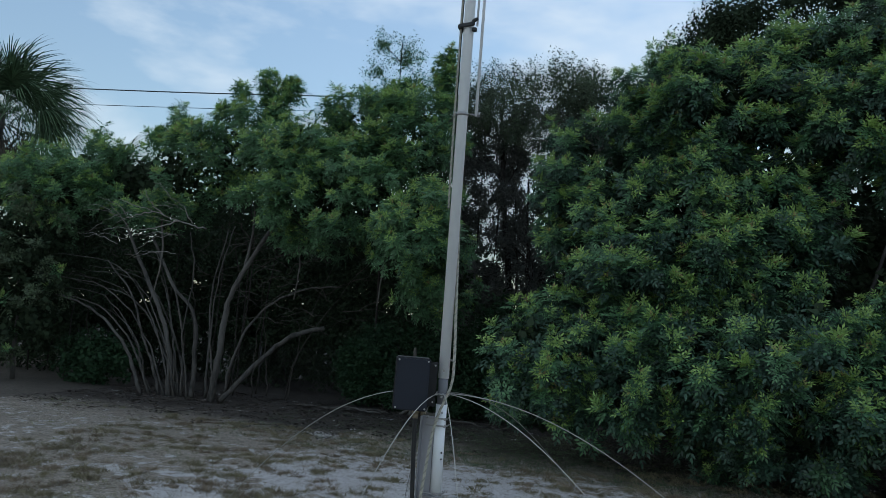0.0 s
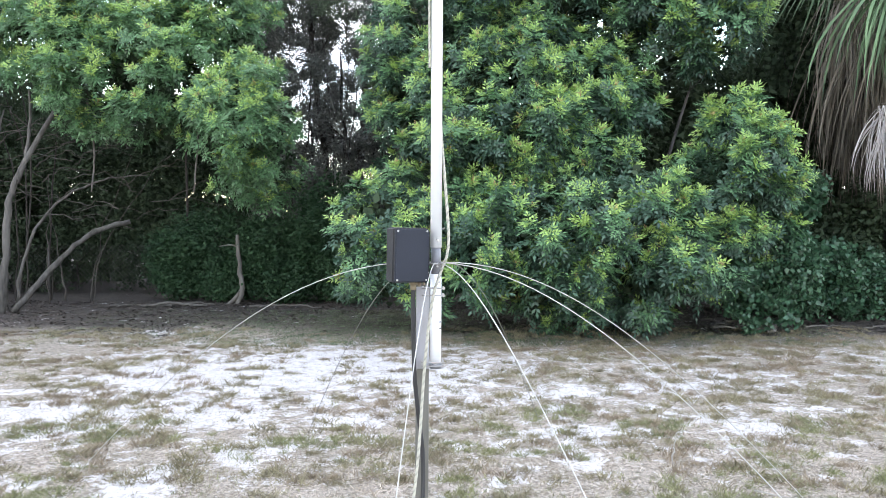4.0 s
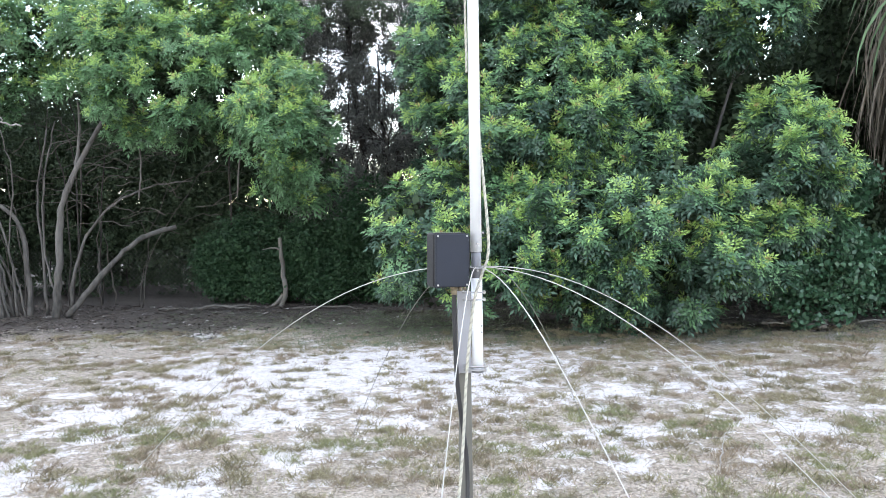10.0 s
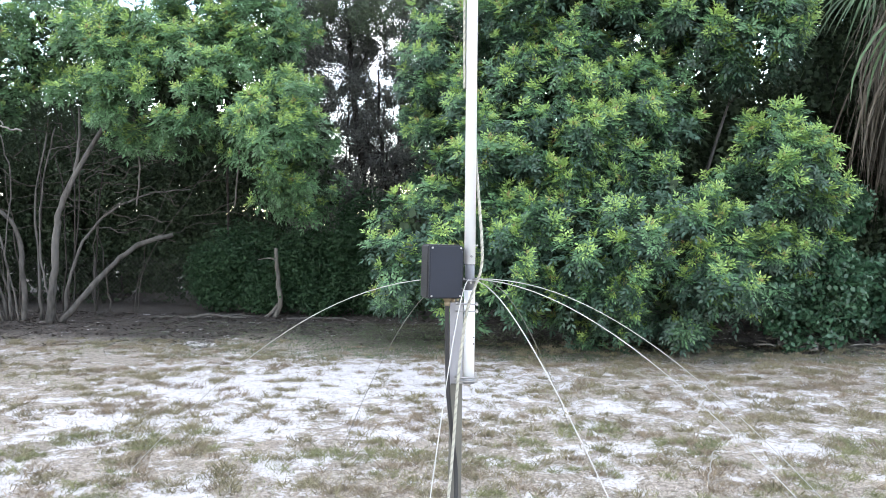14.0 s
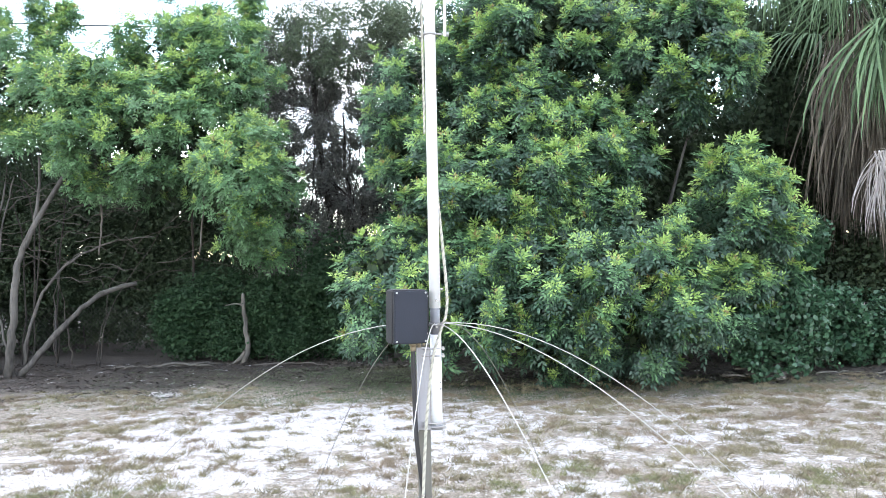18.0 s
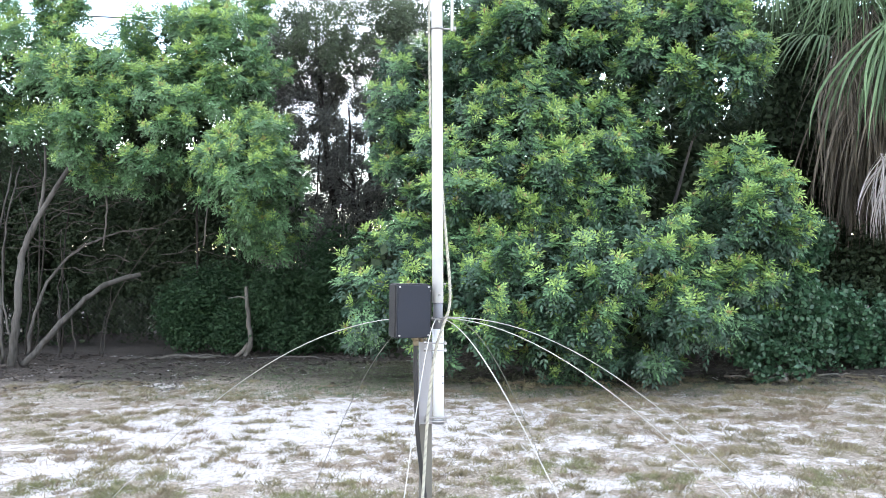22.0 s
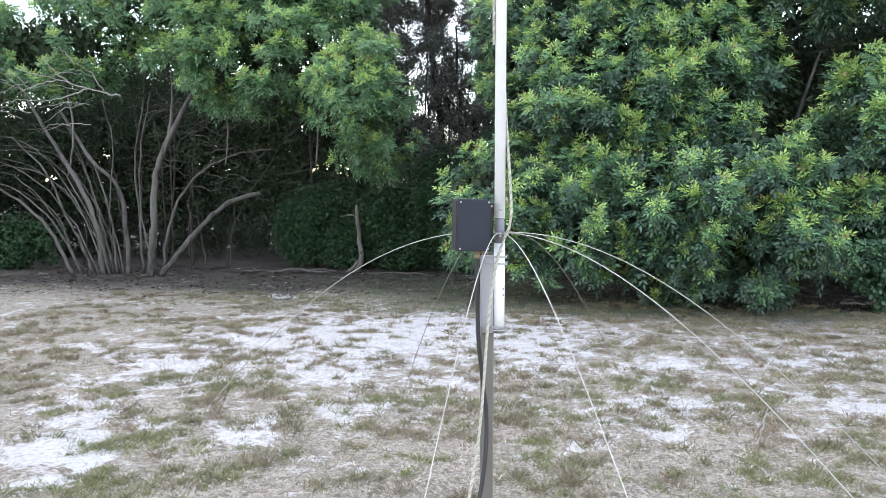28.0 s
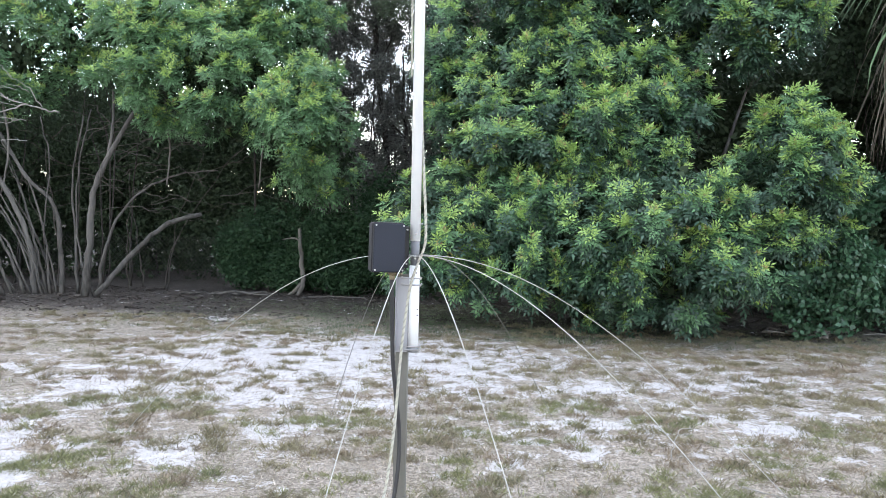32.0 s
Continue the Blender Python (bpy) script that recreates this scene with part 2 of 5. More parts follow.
def merge(*bms):
    """One bmesh from several."""
    base = bms[0]
    for b in bms[1:]:
        me = bpy.data.meshes.new("tmp")
        b.to_mesh(me)
        b.free()
        base.from_mesh(me)
        bpy.data.meshes.remove(me)
    return base


def tube(points, radii, sides=10, cap=True, twist=0.0):
    """A round bar along points, with a radius at each."""
    bm = bmesh.new()
    pts = [Vector(p) for p in points]
    if not hasattr(radii, "__len__"):
        radii = [radii] * len(pts)
    rings, side = [], None
    for i, p in enumerate(pts):
        d = (pts[min(i + 1, len(pts) - 1)] - pts[max(i - 1, 0)]).normalized()
        if side is None:
            side = d.orthogonal().normalized()
        side = (side - d * side.dot(d)).normalized()
        up = d.cross(side)
        rings.append([bm.verts.new(p + (side * math.cos(a) + up * math.sin(a)) * radii[i])
                      for a in (2 * math.pi * k / sides + twist * i for k in range(sides))])
    for a, b in zip(rings, rings[1:]):
        for k in range(sides):
            f = bm.faces.new((a[k], a[(k + 1) % sides], b[(k + 1) % sides], b[k]))
            f.smooth = True
    if cap:
        bm.faces.new(rings[0][::-1])
        bm.faces.new(rings[-1])
    return bm


def hollow(z0, z1, outer, inner, sides=32, at=(0, 0)):
    """An upright pipe with open ends and a wall."""
    bm = bmesh.new()
    loops = []
    for r, z in ((outer, z0), (outer, z1), (inner, z1), (inner, z0)):
        loops.append([bm.verts.new((at[0] + r * math.cos(2 * math.pi * k / sides), at[1] + r * math.sin(2 * math.pi * k / sides), z)) for k in range(sides)])
    for i in range(4):
        a, b = loops[i], loops[(i + 1) % 4]
        for k in range(sides):
            f = bm.faces.new((a[k], a[(k + 1) % sides], b[(k + 1) % sides], b[k]))
            f.smooth = i in (0, 2)
    return bm


def curve_points(ctrl, steps=8):
    """Catmull-Rom through the control points."""
    c = [Vector(p) for p in ctrl]
    c = [c[0] * 2 - c[1]] + c + [c[-1] * 2 - c[-2]]
    out_pts = []
    for i in range(1, len(c) - 2):
        for s in range(steps):
            t = s / steps
            a, b, d, e = c[i - 1], c[i], c[i + 1], c[i + 2]
            out_pts.append(0.5 * (2 * b + (d - a) * t + (2 * a - 5 * b + 4 * d - e) * t * t + (3 * b - a - 3 * d + e) * t ** 3))
    out_pts.append(c[-2])
    return out_pts


def twisted_rope(name, ctrl, radius, pitch=0.05, strands=3, steps=10, sides=6):
    """A laid rope: a thing with one part for each strand wound round the centre line, one of them darkened for groove
    shade.
    """
    line = curve_points(ctrl, steps)
    rope = new(name)
    rope.location = line[-1]
    dense = []
    for a, b in zip(line, line[1:]):
        count = max(1, int((b - a).length / (pitch / 7)))
        dense += [a.lerp(b, k / count) for k in range(count)]
    dense.append(line[-1])
    for s in range(strands):
        pts, run, side = [], 0.0, None
        for i, p in enumerate(dense):
            d = (dense[min(i + 1, len(dense) - 1)] - dense[max(i - 1, 0)]).normalized()
            side = d.orthogonal().normalized() if side is None else (side - d * side.dot(d)).normalized()
            up = d.cross(side)
            if i:
                run += (p - dense[i - 1]).length
            a = 2 * math.pi * (run / pitch + s / strands)
            pts.append(p + (side * math.cos(a) + up * math.sin(a)) * radius * 0.55)
        ob = part("strand", tube(pts, radius * 0.5, sides), ROPE_GROOVE if s == 0 else ROPE, rope)
        ob.matrix_parent_inverse = Matrix.Translation(-line[-1])
    return rope


def raw_mesh(name, verts, faces, smooth=False):
    """A mesh from numpy arrays: verts (n, 3), faces (m, k)."""
    me = bpy.data.meshes.new(name)
    verts, faces = np.asarray(verts, dtype=np.float32), np.asarray(faces, dtype=np.int32)
    k = faces.shape[1]
    me.vertices.add(len(verts))
    me.vertices.foreach_set("co", verts.ravel())
    me.loops.add(faces.size)
    me.loops.foreach_set("vertex_index", faces.ravel())
    me.polygons.add(len(faces))
    me.polygons.foreach_set("loop_start", np.arange(0, faces.size, k, dtype=np.int32))
    if smooth:
        me.polygons.foreach_set("use_smooth", np.ones(len(faces), dtype=bool))
    me.update(calc_edges=True)
    me.validate()
    return me


rng = np.random.default_rng(7)


def unit(v):
    return v / np.maximum(np.linalg.norm(v, axis=-1, keepdims=True), 1e-9)


def frames_along(d, roll=None):
    """Turn matrices (n, 3, 3) whose z axis lies along d, with random turn round it."""
    d = unit(np.asarray(d, float))
    ref = np.where(np.abs(d[:, 2:3]) < 0.9, np.array([[0, 0, 1.0]]), np.array([[1.0, 0, 0]]))
    x = unit(np.cross(ref, d))
    y = np.cross(d, x)
    a = rng.uniform(0, 2 * np.pi, len(d)) if roll is None else np.full(len(d), roll)
    c, s = np.cos(a)[:, None], np.sin(a)[:, None]
    return np.stack([x * c + y * s, -x * s + y * c, d], axis=2)


def stamp(templates, places, dirs, sizes, roll=None, turn=None, pick=None):
    """Copies of leaf templates (verts, quads) put at places along dirs, joined to one array pair."""
    places, sizes = np.asarray(places, float), np.asarray(sizes, float)
    turn = frames_along(dirs, roll) if turn is None else turn
    pick = rng.integers(0, len(templates), len(places)) if pick is None else pick
    vs, fs, base = [], [], 0
    for k, (tv, tf) in enumerate(templates):
        sel = np.where(pick == k)[0]
        if not len(sel):
            continue
        v = np.einsum("nij,vj->nvi", turn[sel], tv) * sizes[sel][:, None, None] + places[sel][:, None, :]
        f = tf[None] + (np.arange(len(sel)) * len(tv))[:, None, None] + base
        vs.append(v.reshape(-1, 3))
        fs.append(f.reshape(-1, 4))
        base += len(sel) * len(tv)
    return np.concatenate(vs), np.concatenate(fs)


def leaf_quads(length, width, base, ahead, flat):
    """One leaflet as a folded pair of quads would be heavy; a kite of four corners, bent at the midrib by its tip."""
    side = unit(np.cross(ahead, flat))
    mid = base + ahead * length * 0.45
    tip = base + ahead * length - flat * length * 0.18
    return np.array([base, mid + side * width / 2 + flat * width * 0.12, tip, mid - side * width / 2 + flat * width * 0.12])


def pepper_sprig(seed, leaves=8, pairs=2, reach=0.135, leaflet=0.060, wide=0.034, droop=0.3):
    """A whorl of pinnate leaves round a shoot tip that points along +z."""
    r = np.random.default_rng(seed)
    vs = []
    for k in range(leaves):
        a = 2.4 * k + r.uniform(-0.3, 0.3)
        lift = r.uniform(0.15, 0.95)
        out_dir = np.array([math.cos(a) * math.cos(lift), math.sin(a) * math.cos(lift), math.sin(lift)])
        start = np.array([0, 0, -0.09 + 0.012 * k])
        flat = unit(np.array([0, 0, 1.0]) - out_dir * out_dir[2] + r.normal(0, 0.2, 3))
        L = reach * r.uniform(0.75, 1.15)
        for j in range(pairs):
            t = (j + 0.8) / (pairs + 0.4)
            p = start + out_dir * L * t - np.array([0, 0, droop * L * t * t])
            for sgn in (-1, 1):
                side = np.cross(out_dir, flat) * sgn
                ahead = unit(side * 0.8 + out_dir * 0.65 + r.normal(0, 0.12, 3))
                vs.append(leaf_quads(leaflet * r.uniform(0.8, 1.15), wide, p, ahead, flat))
        p = start + out_dir * L - np.array([0, 0, droop * L])
        vs.append(leaf_quads(leaflet * 1.1, wide, p, unit(out_dir - np.array([0, 0, droop])), flat))
    v = np.concatenate(vs)
    return v, np.arange(len(v)).reshape(-1, 4)


def loose_sprig(seed, leaves=26, reach=0.26, leaflet=0.06, wide=0.03):
    """A spray of simple leaves along a twig that points along +z."""
    r = np.random.default_rng(seed)
    vs = []
    for k in range(leaves):
        p = np.array([r.normal(0, 0.045), r.normal(0, 0.045), reach * (k / leaves - 0.5)])
        a, lift = r.uniform(0, 6.28), r.uniform(-0.5, 0.7)
        d = np.array([math.cos(a) * math.cos(lift), math.sin(a) * math.cos(lift), math.sin(lift)])
        flat = unit(np.cross(d, unit(r.normal(0, 1, 3))))
        vs.append(leaf_quads(leaflet * r.uniform(0.7, 1.2), wide, p, d, flat))
    v = np.concatenate(vs)
    return v, np.arange(len(v)).reshape(-1, 4)


def tuft_leaves(seed, leaves, z0, z1, lift0, lift1, reach, pairs, leaflet, wide, droop):
    """One storey of a shoot: pinnate leaves round the +z axis between two heights."""
    r = np.random.default_rng(seed)
    vs = []
    for k in range(leaves):
        a, lift = 2.4 * k + r.uniform(-0.35, 0.35), r.uniform(lift0, lift1)
        d = np.array([math.cos(a) * math.cos(lift), math.sin(a) * math.cos(lift), math.sin(lift)])
        start = np.array([0, 0, z0 + (z1 - z0) * k / leaves])
        flat = unit(np.array([0, 0, 1.0]) - d * d[2] + r.normal(0, 0.18, 3))
        L = reach * r.uniform(0.75, 1.2)
        for j in range(pairs):
            t = (j + 0.9) / (pairs + 0.4)
            p = start + d * L * t - np.array([0, 0, droop * L * t * t])
            for sgn in (-1, 1):
                ahead = unit(np.cross(d, flat) * sgn * 0.75 + d * 0.7 + r.normal(0, 0.1, 3))
                vs.append(leaf_quads(leaflet * r.uniform(0.8, 1.15), wide, p, ahead, flat))
        vs.append(leaf_quads(leaflet * 1.1, wide, start + d * L - np.array([0, 0, droop * L]), unit(d - np.array([0, 0, droop])), flat))
    v = np.concatenate(vs)
    return v, np.arange(len(v)).reshape(-1, 4)


# A shoot in four storeys: large old leaves below, paler ones above, young tips, and a rusty spray at the top.
TUFT_SKIRT = [tuft_leaves(300 + s, 7, -0.17, -0.06, -0.45, 0.3, 0.15, 3, 0.066, 0.030, 0.25) for s in range(5)]
TUFT_MID = [tuft_leaves(320 + s, 8, -0.06, 0.02, 0.05, 0.75, 0.125, 3, 0.058, 0.024, 0.2) for s in range(5)]
TUFT_TIP = [tuft_leaves(340 + s, 8, 0.01, 0.07, 0.35, 1.2, 0.095, 2, 0.054, 0.021, 0.1) for s in range(5)]
TUFT_RUST = [tuft_leaves(360 + s, 4, 0.06, 0.11, 0.6, 1.4, 0.035, 1, 0.026, 0.013, 0.0) for s in range(5)]
PEPPER = [pepper_sprig(s) for s in range(6)]
CREEPER = [loose_sprig(110 + s, leaves=22, reach=0.25, leaflet=0.05, wide=0.032) for s in range(4)]
VINE = [loose_sprig(60 + s, leaves=20, reach=0.22, leaflet=0.075, wide=0.06) for s in range(4)]
GAP_SPRAY = [loose_sprig(130 + s, leaves=16, reach=0.3, leaflet=0.046, wide=0.028) for s in range(5)]
FINE = [loose_sprig(80 + s, leaves=26, reach=0.42, leaflet=0.055, wide=0.020) for s in range(5)]


def lump_points(lumps, per_area, lo=0.72, toward=(0, -1, 0.25), bias=-0.35):
    """Points and outward ways on a set of ellipsoid lumps (x, y, z, rx, ry, rz), kept mostly on the sides that face out."""
    P, D = [], []
    toward = np.asarray(toward, float) / np.linalg.norm(toward)
    for x, y, z, rx, ry, rz in lumps:
        area = 4 * math.pi * ((rx * ry) ** 1.6 / 3 + (rx * rz) ** 1.6 / 3 + (ry * rz) ** 1.6 / 3) ** (1 / 1.6)
        n = max(3, int(area * per_area))
        d = unit(rng.normal(0, 1, (n, 3)))
        keep = d @ toward > bias
        d = d[keep]
        r = rng.uniform(lo, 1.08, (len(d), 1))
        P.append(np.array([x, y, z]) + d * r * np.array([rx, ry, rz]))
        D.append(unit(d / np.array([rx, ry, rz])))
    return np.concatenate(P), np.concatenate(D)


def grow_lumps(shell, count, r0, r1, seed, squeeze=0.8):
    """Lumps of leaves scattered over the outside of a big ellipsoid shell (x, y, z, rx, ry, rz)."""
    r = np.random.default_rng(seed)
    x, y, z, rx, ry, rz = shell
    made = []
    for k in range(count):
        d = unit(r.normal(0, 1, 3))
        if d[1] > 0.55:
            d[1] = -d[1]
        q = r.uniform(0.7, 1.0)
        s = r.uniform(r0, r1)
        pz = z + d[2] * rz * q
        made.append((x + d[0] * rx * q, y + d[1] * ry * q, max(pz, s * 0.6), s, s, s * squeeze))
    return made


def limb(points, r0, r1, sides=9, steps=5, wobble=0.0, seed=0):
    """A tapering branch through the control points."""
    pts = curve_points(points, steps)
    r = np.random.default_rng(seed)
    if wobble:
        pts = [p + Vector(r.normal(0, wobble, 3)) if 0 < i < len(pts) - 1 else p for i, p in enumerate(pts)]
    n = len(pts)
    return tube(pts, [(r0 + (r1 - r0) * i / (n - 1)) * (1 + r.normal(0, 0.06)) for i in range(n)], sides)


def twig_net(targets, roots, radius, seed, sides=4):
    """Thin branches from the roots out to leaf lumps, joined."""
    r = np.random.default_rng(seed)
    bms = []
    for t in targets:
        t = Vector(t)
        root = min((Vector(q) for q in roots), key=lambda q: (q - t).length)
        mid = root.lerp(t, 0.55) + Vector(r.normal(0, 0.12, 3)) + Vector((0, 0, 0.1))
        bms.append(tube(curve_points([root, mid, t], 4), [radius * (1 - 0.08 * i) for i in range(9)], sides, cap=False))
    return merge(*bms) if bms else None


def crown(tree, lumps, templates, mat, per_area, size, name="crown", toward=(0, -1, 0.25), up=0.45, bias=-0.35, lo=0.72, label=""):
    P, D = lump_points(lumps, per_area, lo, toward, bias)
    D = unit(D + np.array([0, 0, up]) + rng.normal(0, 0.25, D.shape))
    P = P - np.array(tree.location)
    v, f = stamp(templates, P, D, size * rng.uniform(0.75, 1.25, len(P)))
    return part_mesh(name, raw_mesh(name, v, f), mat, tree, label), P, D


def shoots(tree, lumps, per_lump, size, seed=0, leaf=None):
    """Leafy shoots that stand out of the crown: each a dome of old leaves below, paler ones above and yellow-green tips."""
    r = np.random.default_rng(seed)
    P, D, S = [], [], []
    for x, y, z, rx, ry, rz in lumps:
        for k in range(r.poisson(per_lump * (0.72 + 0.17 * min(z, 5.5)))):
            d = unit(np.array([r.normal(0, 0.7), r.normal(-0.55, 0.5), r.normal(0.35, 0.5)]))
            P.append(np.array([x, y, z]) + d * np.array([rx, ry, rz]) * r.uniform(0.85, 1.25))
            D.append(unit(d * 0.7 + np.array([0, -0.25, 0.65]) + r.normal(0, 0.15, 3)))
            S.append(size * r.uniform(0.7, 1.3))
    P, D, S = np.array(P) - np.array(tree.location), np.array(D), np.array(S)
    turn, pick, young = frames_along(D), r.integers(0, 5, len(P)), r.uniform(0, 1, len(P))
    for name, tmpl, sel, mat, lab in (("old_leaves", TUFT_SKIRT, young < 2, leaf or LEAF, "deep green older leaves"), ("outer_foliage", TUFT_MID, young < 2, LEAF_MID, "bright green leaf tufts"),
                                      ("new_growth", TUFT_TIP, young < 0.8, LEAF_YOUNG, "yellow-green young shoot tips"), ("blossom", TUFT_RUST, young < 0.3, LEAF_RUST, "small rusty flower sprays")):
        v, f = stamp(tmpl, P[sel], D[sel], S[sel], turn=turn[sel], pick=pick[sel])
        part_mesh(name, raw_mesh(name, v, f), mat, tree, lab)


# ---- ground ----
def fbm(x, y, s, seed=0.0, octaves=4):
    return noise.fractal(Vector((x * s, y * s, seed)), 0.9, 2.1, octaves) 


SAND_SPOTS = ((-2.67, 0.59, 0.46, 0.45), (-2.46, 0.1, 0.25, 0.23), (-1.70, 1.17, 0.2, 0.24), (-1.20, 1.61, 0.24, 0.22), (-1.58, 4.07, 0.54, 0.62), (-1.70, 2.60, 0.39, 0.25), (1.32, 3.35, 0.27, 0.21), (0.98, 1.47, 0.22, 0.17),
              (2.07, 2.49, 0.21, 0.16), (2.45, 2.19, 0.32, 0.2), (0.44, 1.19, 0.1, 0.09), (0.15, 3.82, 0.3, 0.39), (-0.59, 2.44, 0.18, 0.15), (-2.68, 2.21, 0.42, 0.2), (-3.54, 6.67, 0.5, 0.3), (-2.36, 3.92, 0.60, 0.55),
              (-1.03, 4.76, 0.52, 0.55), (-0.40, 4.32, 0.25, 0.41), (1.02, 2.13, 0.27, 0.13), (-2.96, 2.77, 0.50, 0.22), (2.9, 3.9, 0.25, 0.2), (-4.21, 3.24, 0.3, 0.18), (2.1, 3.6, 0.3, 0.2), (-3.0, 1.5, 0.3, 0.35))


def bare_share(x, y):
    """The share of bare sand in each stretch of the yard."""
    if y < 0.25:
        return -0.25
    if y < 1.4:
        return 0.16 if -3.4 < x < -1.0 else -0.05
    if y < 2.6:
        return 0.32 if x > -4 else 0.1
    if y < 5.6:
        return (0.62 if x > -3.4 else 0.16) if x < 0.7 else 0.30
    return 0.12 if y < 6.2 and x < 0 else -0.1


def sandiness(x, y):
    """How bare the sand lies, 0 to 1, at a place of the yard."""
    wx, wy = x + 0.12 * noise.noise(Vector((x * 3, y * 3, 40))), y + 0.12 * noise.noise(Vector((x * 3, y * 3, 50)))
    spot = max(math.exp(-((wx - a) / rx) ** 2 - ((wy - b) / ry) ** 2) for a, b, rx, ry in SAND_SPOTS)
    n = 0.22 * noise.noise(Vector((wx * 1.3, wy * 1.4, 3))) + 0.44 * noise.noise(Vector((wx * 4.2, wy * 4.6, 9))) + 0.60 * noise.noise(Vector((x * 9.0, y * 9.0, 12)))
    share = sum(bare_share(x + dx, y + dy) for dx, dy in ((0, 0), (0.4, 0.3), (-0.4, 0.3), (0.3, -0.3), (-0.3, -0.3))) / 5
    return min(1.0, max(0.0, 0.5 + 1.5 * (0.85 * n + 0.62 * spot - 0.62 * (0.5 - share) - 0.04)))


def litter_and_shade(x, y):
    """How dark the ground lies near the trees: soil under brown fallen leaves, with the shade before the hedge put in.
    """
    # The last terms pull the dark colour forward, as shade before hedge and bush.
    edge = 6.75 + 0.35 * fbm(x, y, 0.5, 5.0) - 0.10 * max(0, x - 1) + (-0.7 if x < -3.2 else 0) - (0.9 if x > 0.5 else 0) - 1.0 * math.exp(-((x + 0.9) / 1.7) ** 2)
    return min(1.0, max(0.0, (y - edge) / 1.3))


def height(x, y):
    return 0.022 * fbm(x, y, 0.8, 1.0) + 0.012 * fbm(x, y, 3.5, 2.0, 3) - 0.012 * sandiness(x, y)


def build_ground():
    x0, x1, y0, y1, step = -9.0, 7.2, -1.4, 10.0, 0.046
    nx, ny = int((x1 - x0) / step) + 1, int((y1 - y0) / step) + 1
    verts, cover = [], []
    for j in range(ny):
        for i in range(nx):
            x, y = x0 + i * step, y0 + j * step
            rim = i in (0, nx - 1) or j in (0, ny - 1)
            verts.append((x, y, 0.0 if rim else height(x, y)))
            cover.append((sandiness(x, y), litter_and_shade(x, y), 0.5 + 0.5 * fbm(x, y, 0.9, 20.0), 1.0))
    faces = [(j * nx + i, j * nx + i + 1, (j + 1) * nx + i + 1, (j + 1) * nx + i) for j in range(ny - 1) for i in range(nx - 1)]
    # The rest of the sheet, out to the horizon.
    far = 1500.0
    base = len(verts)
    outer = [(-far, -far), (far, -far), (far, far), (-far, far)]
    inner = [0, nx - 1, nx * ny - 1, nx * (ny - 1)]
    verts += [(x, y, 0.0) for x, y in outer]
    cover += [(0.0, 0.4, 0.5, 1.0)] * 4
    for k in range(4):
        faces.append((base + k, base + (k + 1) % 4, inner[(k + 1) % 4], inner[k]))
    me = raw_mesh("ground", verts, faces, True)
    layer = me.color_attributes.new("cover", "FLOAT_COLOR", "POINT")
    layer.data.foreach_set("color", np.asarray(cover, dtype=np.float32).ravel())
    m = bpy.data.materials.new("sandy yard")
    m.use_nodes = True
    n, l = m.node_tree.nodes, m.node_tree.links
    b = n["Principled BSDF"]
    b.inputs["Roughness"].default_value = 0.95
    b.inputs["Specular IOR Level"].default_value = 0.2
    at = n.new("ShaderNodeAttribute")
    at.attribute_name = "cover"
    sep = n.new("ShaderNodeSeparateColor")
    l.new(at.outputs["Color"], sep.inputs[0])
    tc = n.new("ShaderNodeTexCoord")

    def nz(scale, detail=6.0, rough=0.6):
        t = n.new("ShaderNodeTexNoise")
        t.inputs["Scale"].default_value, t.inputs["Detail"].default_value, t.inputs["Roughness"].default_value = scale, detail, rough
        l.new(tc.outputs["Object"], t.inputs["Vector"])
        return t.outputs["Fac"]

    def mix(fac, a, c):
        x = n.new("ShaderNodeMix")
        x.data_type = "RGBA"
        l.new(fac, x.inputs["Factor"])
        for sock, val in (("A", a), ("B", c)):
            if hasattr(val, "is_linked"):
                l.new(val, x.inputs[sock])
            else:
                x.inputs[sock].default_value = (*val, 1)
        return x.outputs["Result"]

    def rng_map(v, lo, hi):
        r = n.new("ShaderNodeMapRange")
        r.inputs["From Min"].default_value, r.inputs["From Max"].default_value = lo, hi
        l.new(v, r.inputs["Value"])
        return r.outputs[0]

    def add(a, c, k):
        r = n.new("ShaderNodeMath")
        r.operation = "MULTIPLY_ADD"
        l.new(a, r.inputs[0])
        r.inputs[1].default_value = k
        l.new(c, r.inputs[2])
        return r.outputs[0]

    thatch = mix(rng_map(nz(55, 6, 0.75), 0.38, 0.62), (0.54, 0.475, 0.405), (0.13, 0.11, 0.09))
    thatch = mix(rng_map(nz(2.2), 0.45, 0.85), thatch, (0.19, 0.172, 0.13))
    thatch = mix(rng_map(nz(13, 6, 0.8), 0.50, 0.60), thatch, (0.15, 0.135, 0.10))
    thatch = mix(rng_map(nz(19, 6, 0.8), 0.54, 0.64), thatch, (0.50, 0.46, 0.41))
    # Brown soil, its colour kept dark for the shade under the trees.
    shaded_dirt = mix(rng_map(nz(30), 0.38, 0.62), (0.085, 0.076, 0.068), (0.045, 0.04, 0.037))
    shaded_dirt = mix(rng_map(nz(3.0), 0.5, 0.75), shaded_dirt, (0.095, 0.085, 0.072))
    sand = mix(rng_map(nz(16), 0.35, 0.7), (0.62, 0.605, 0.605), (0.47, 0.45, 0.445))
    sand = mix(rng_map(nz(28, 5, 0.7), 0.55, 0.68), sand, (0.22, 0.19, 0.14))
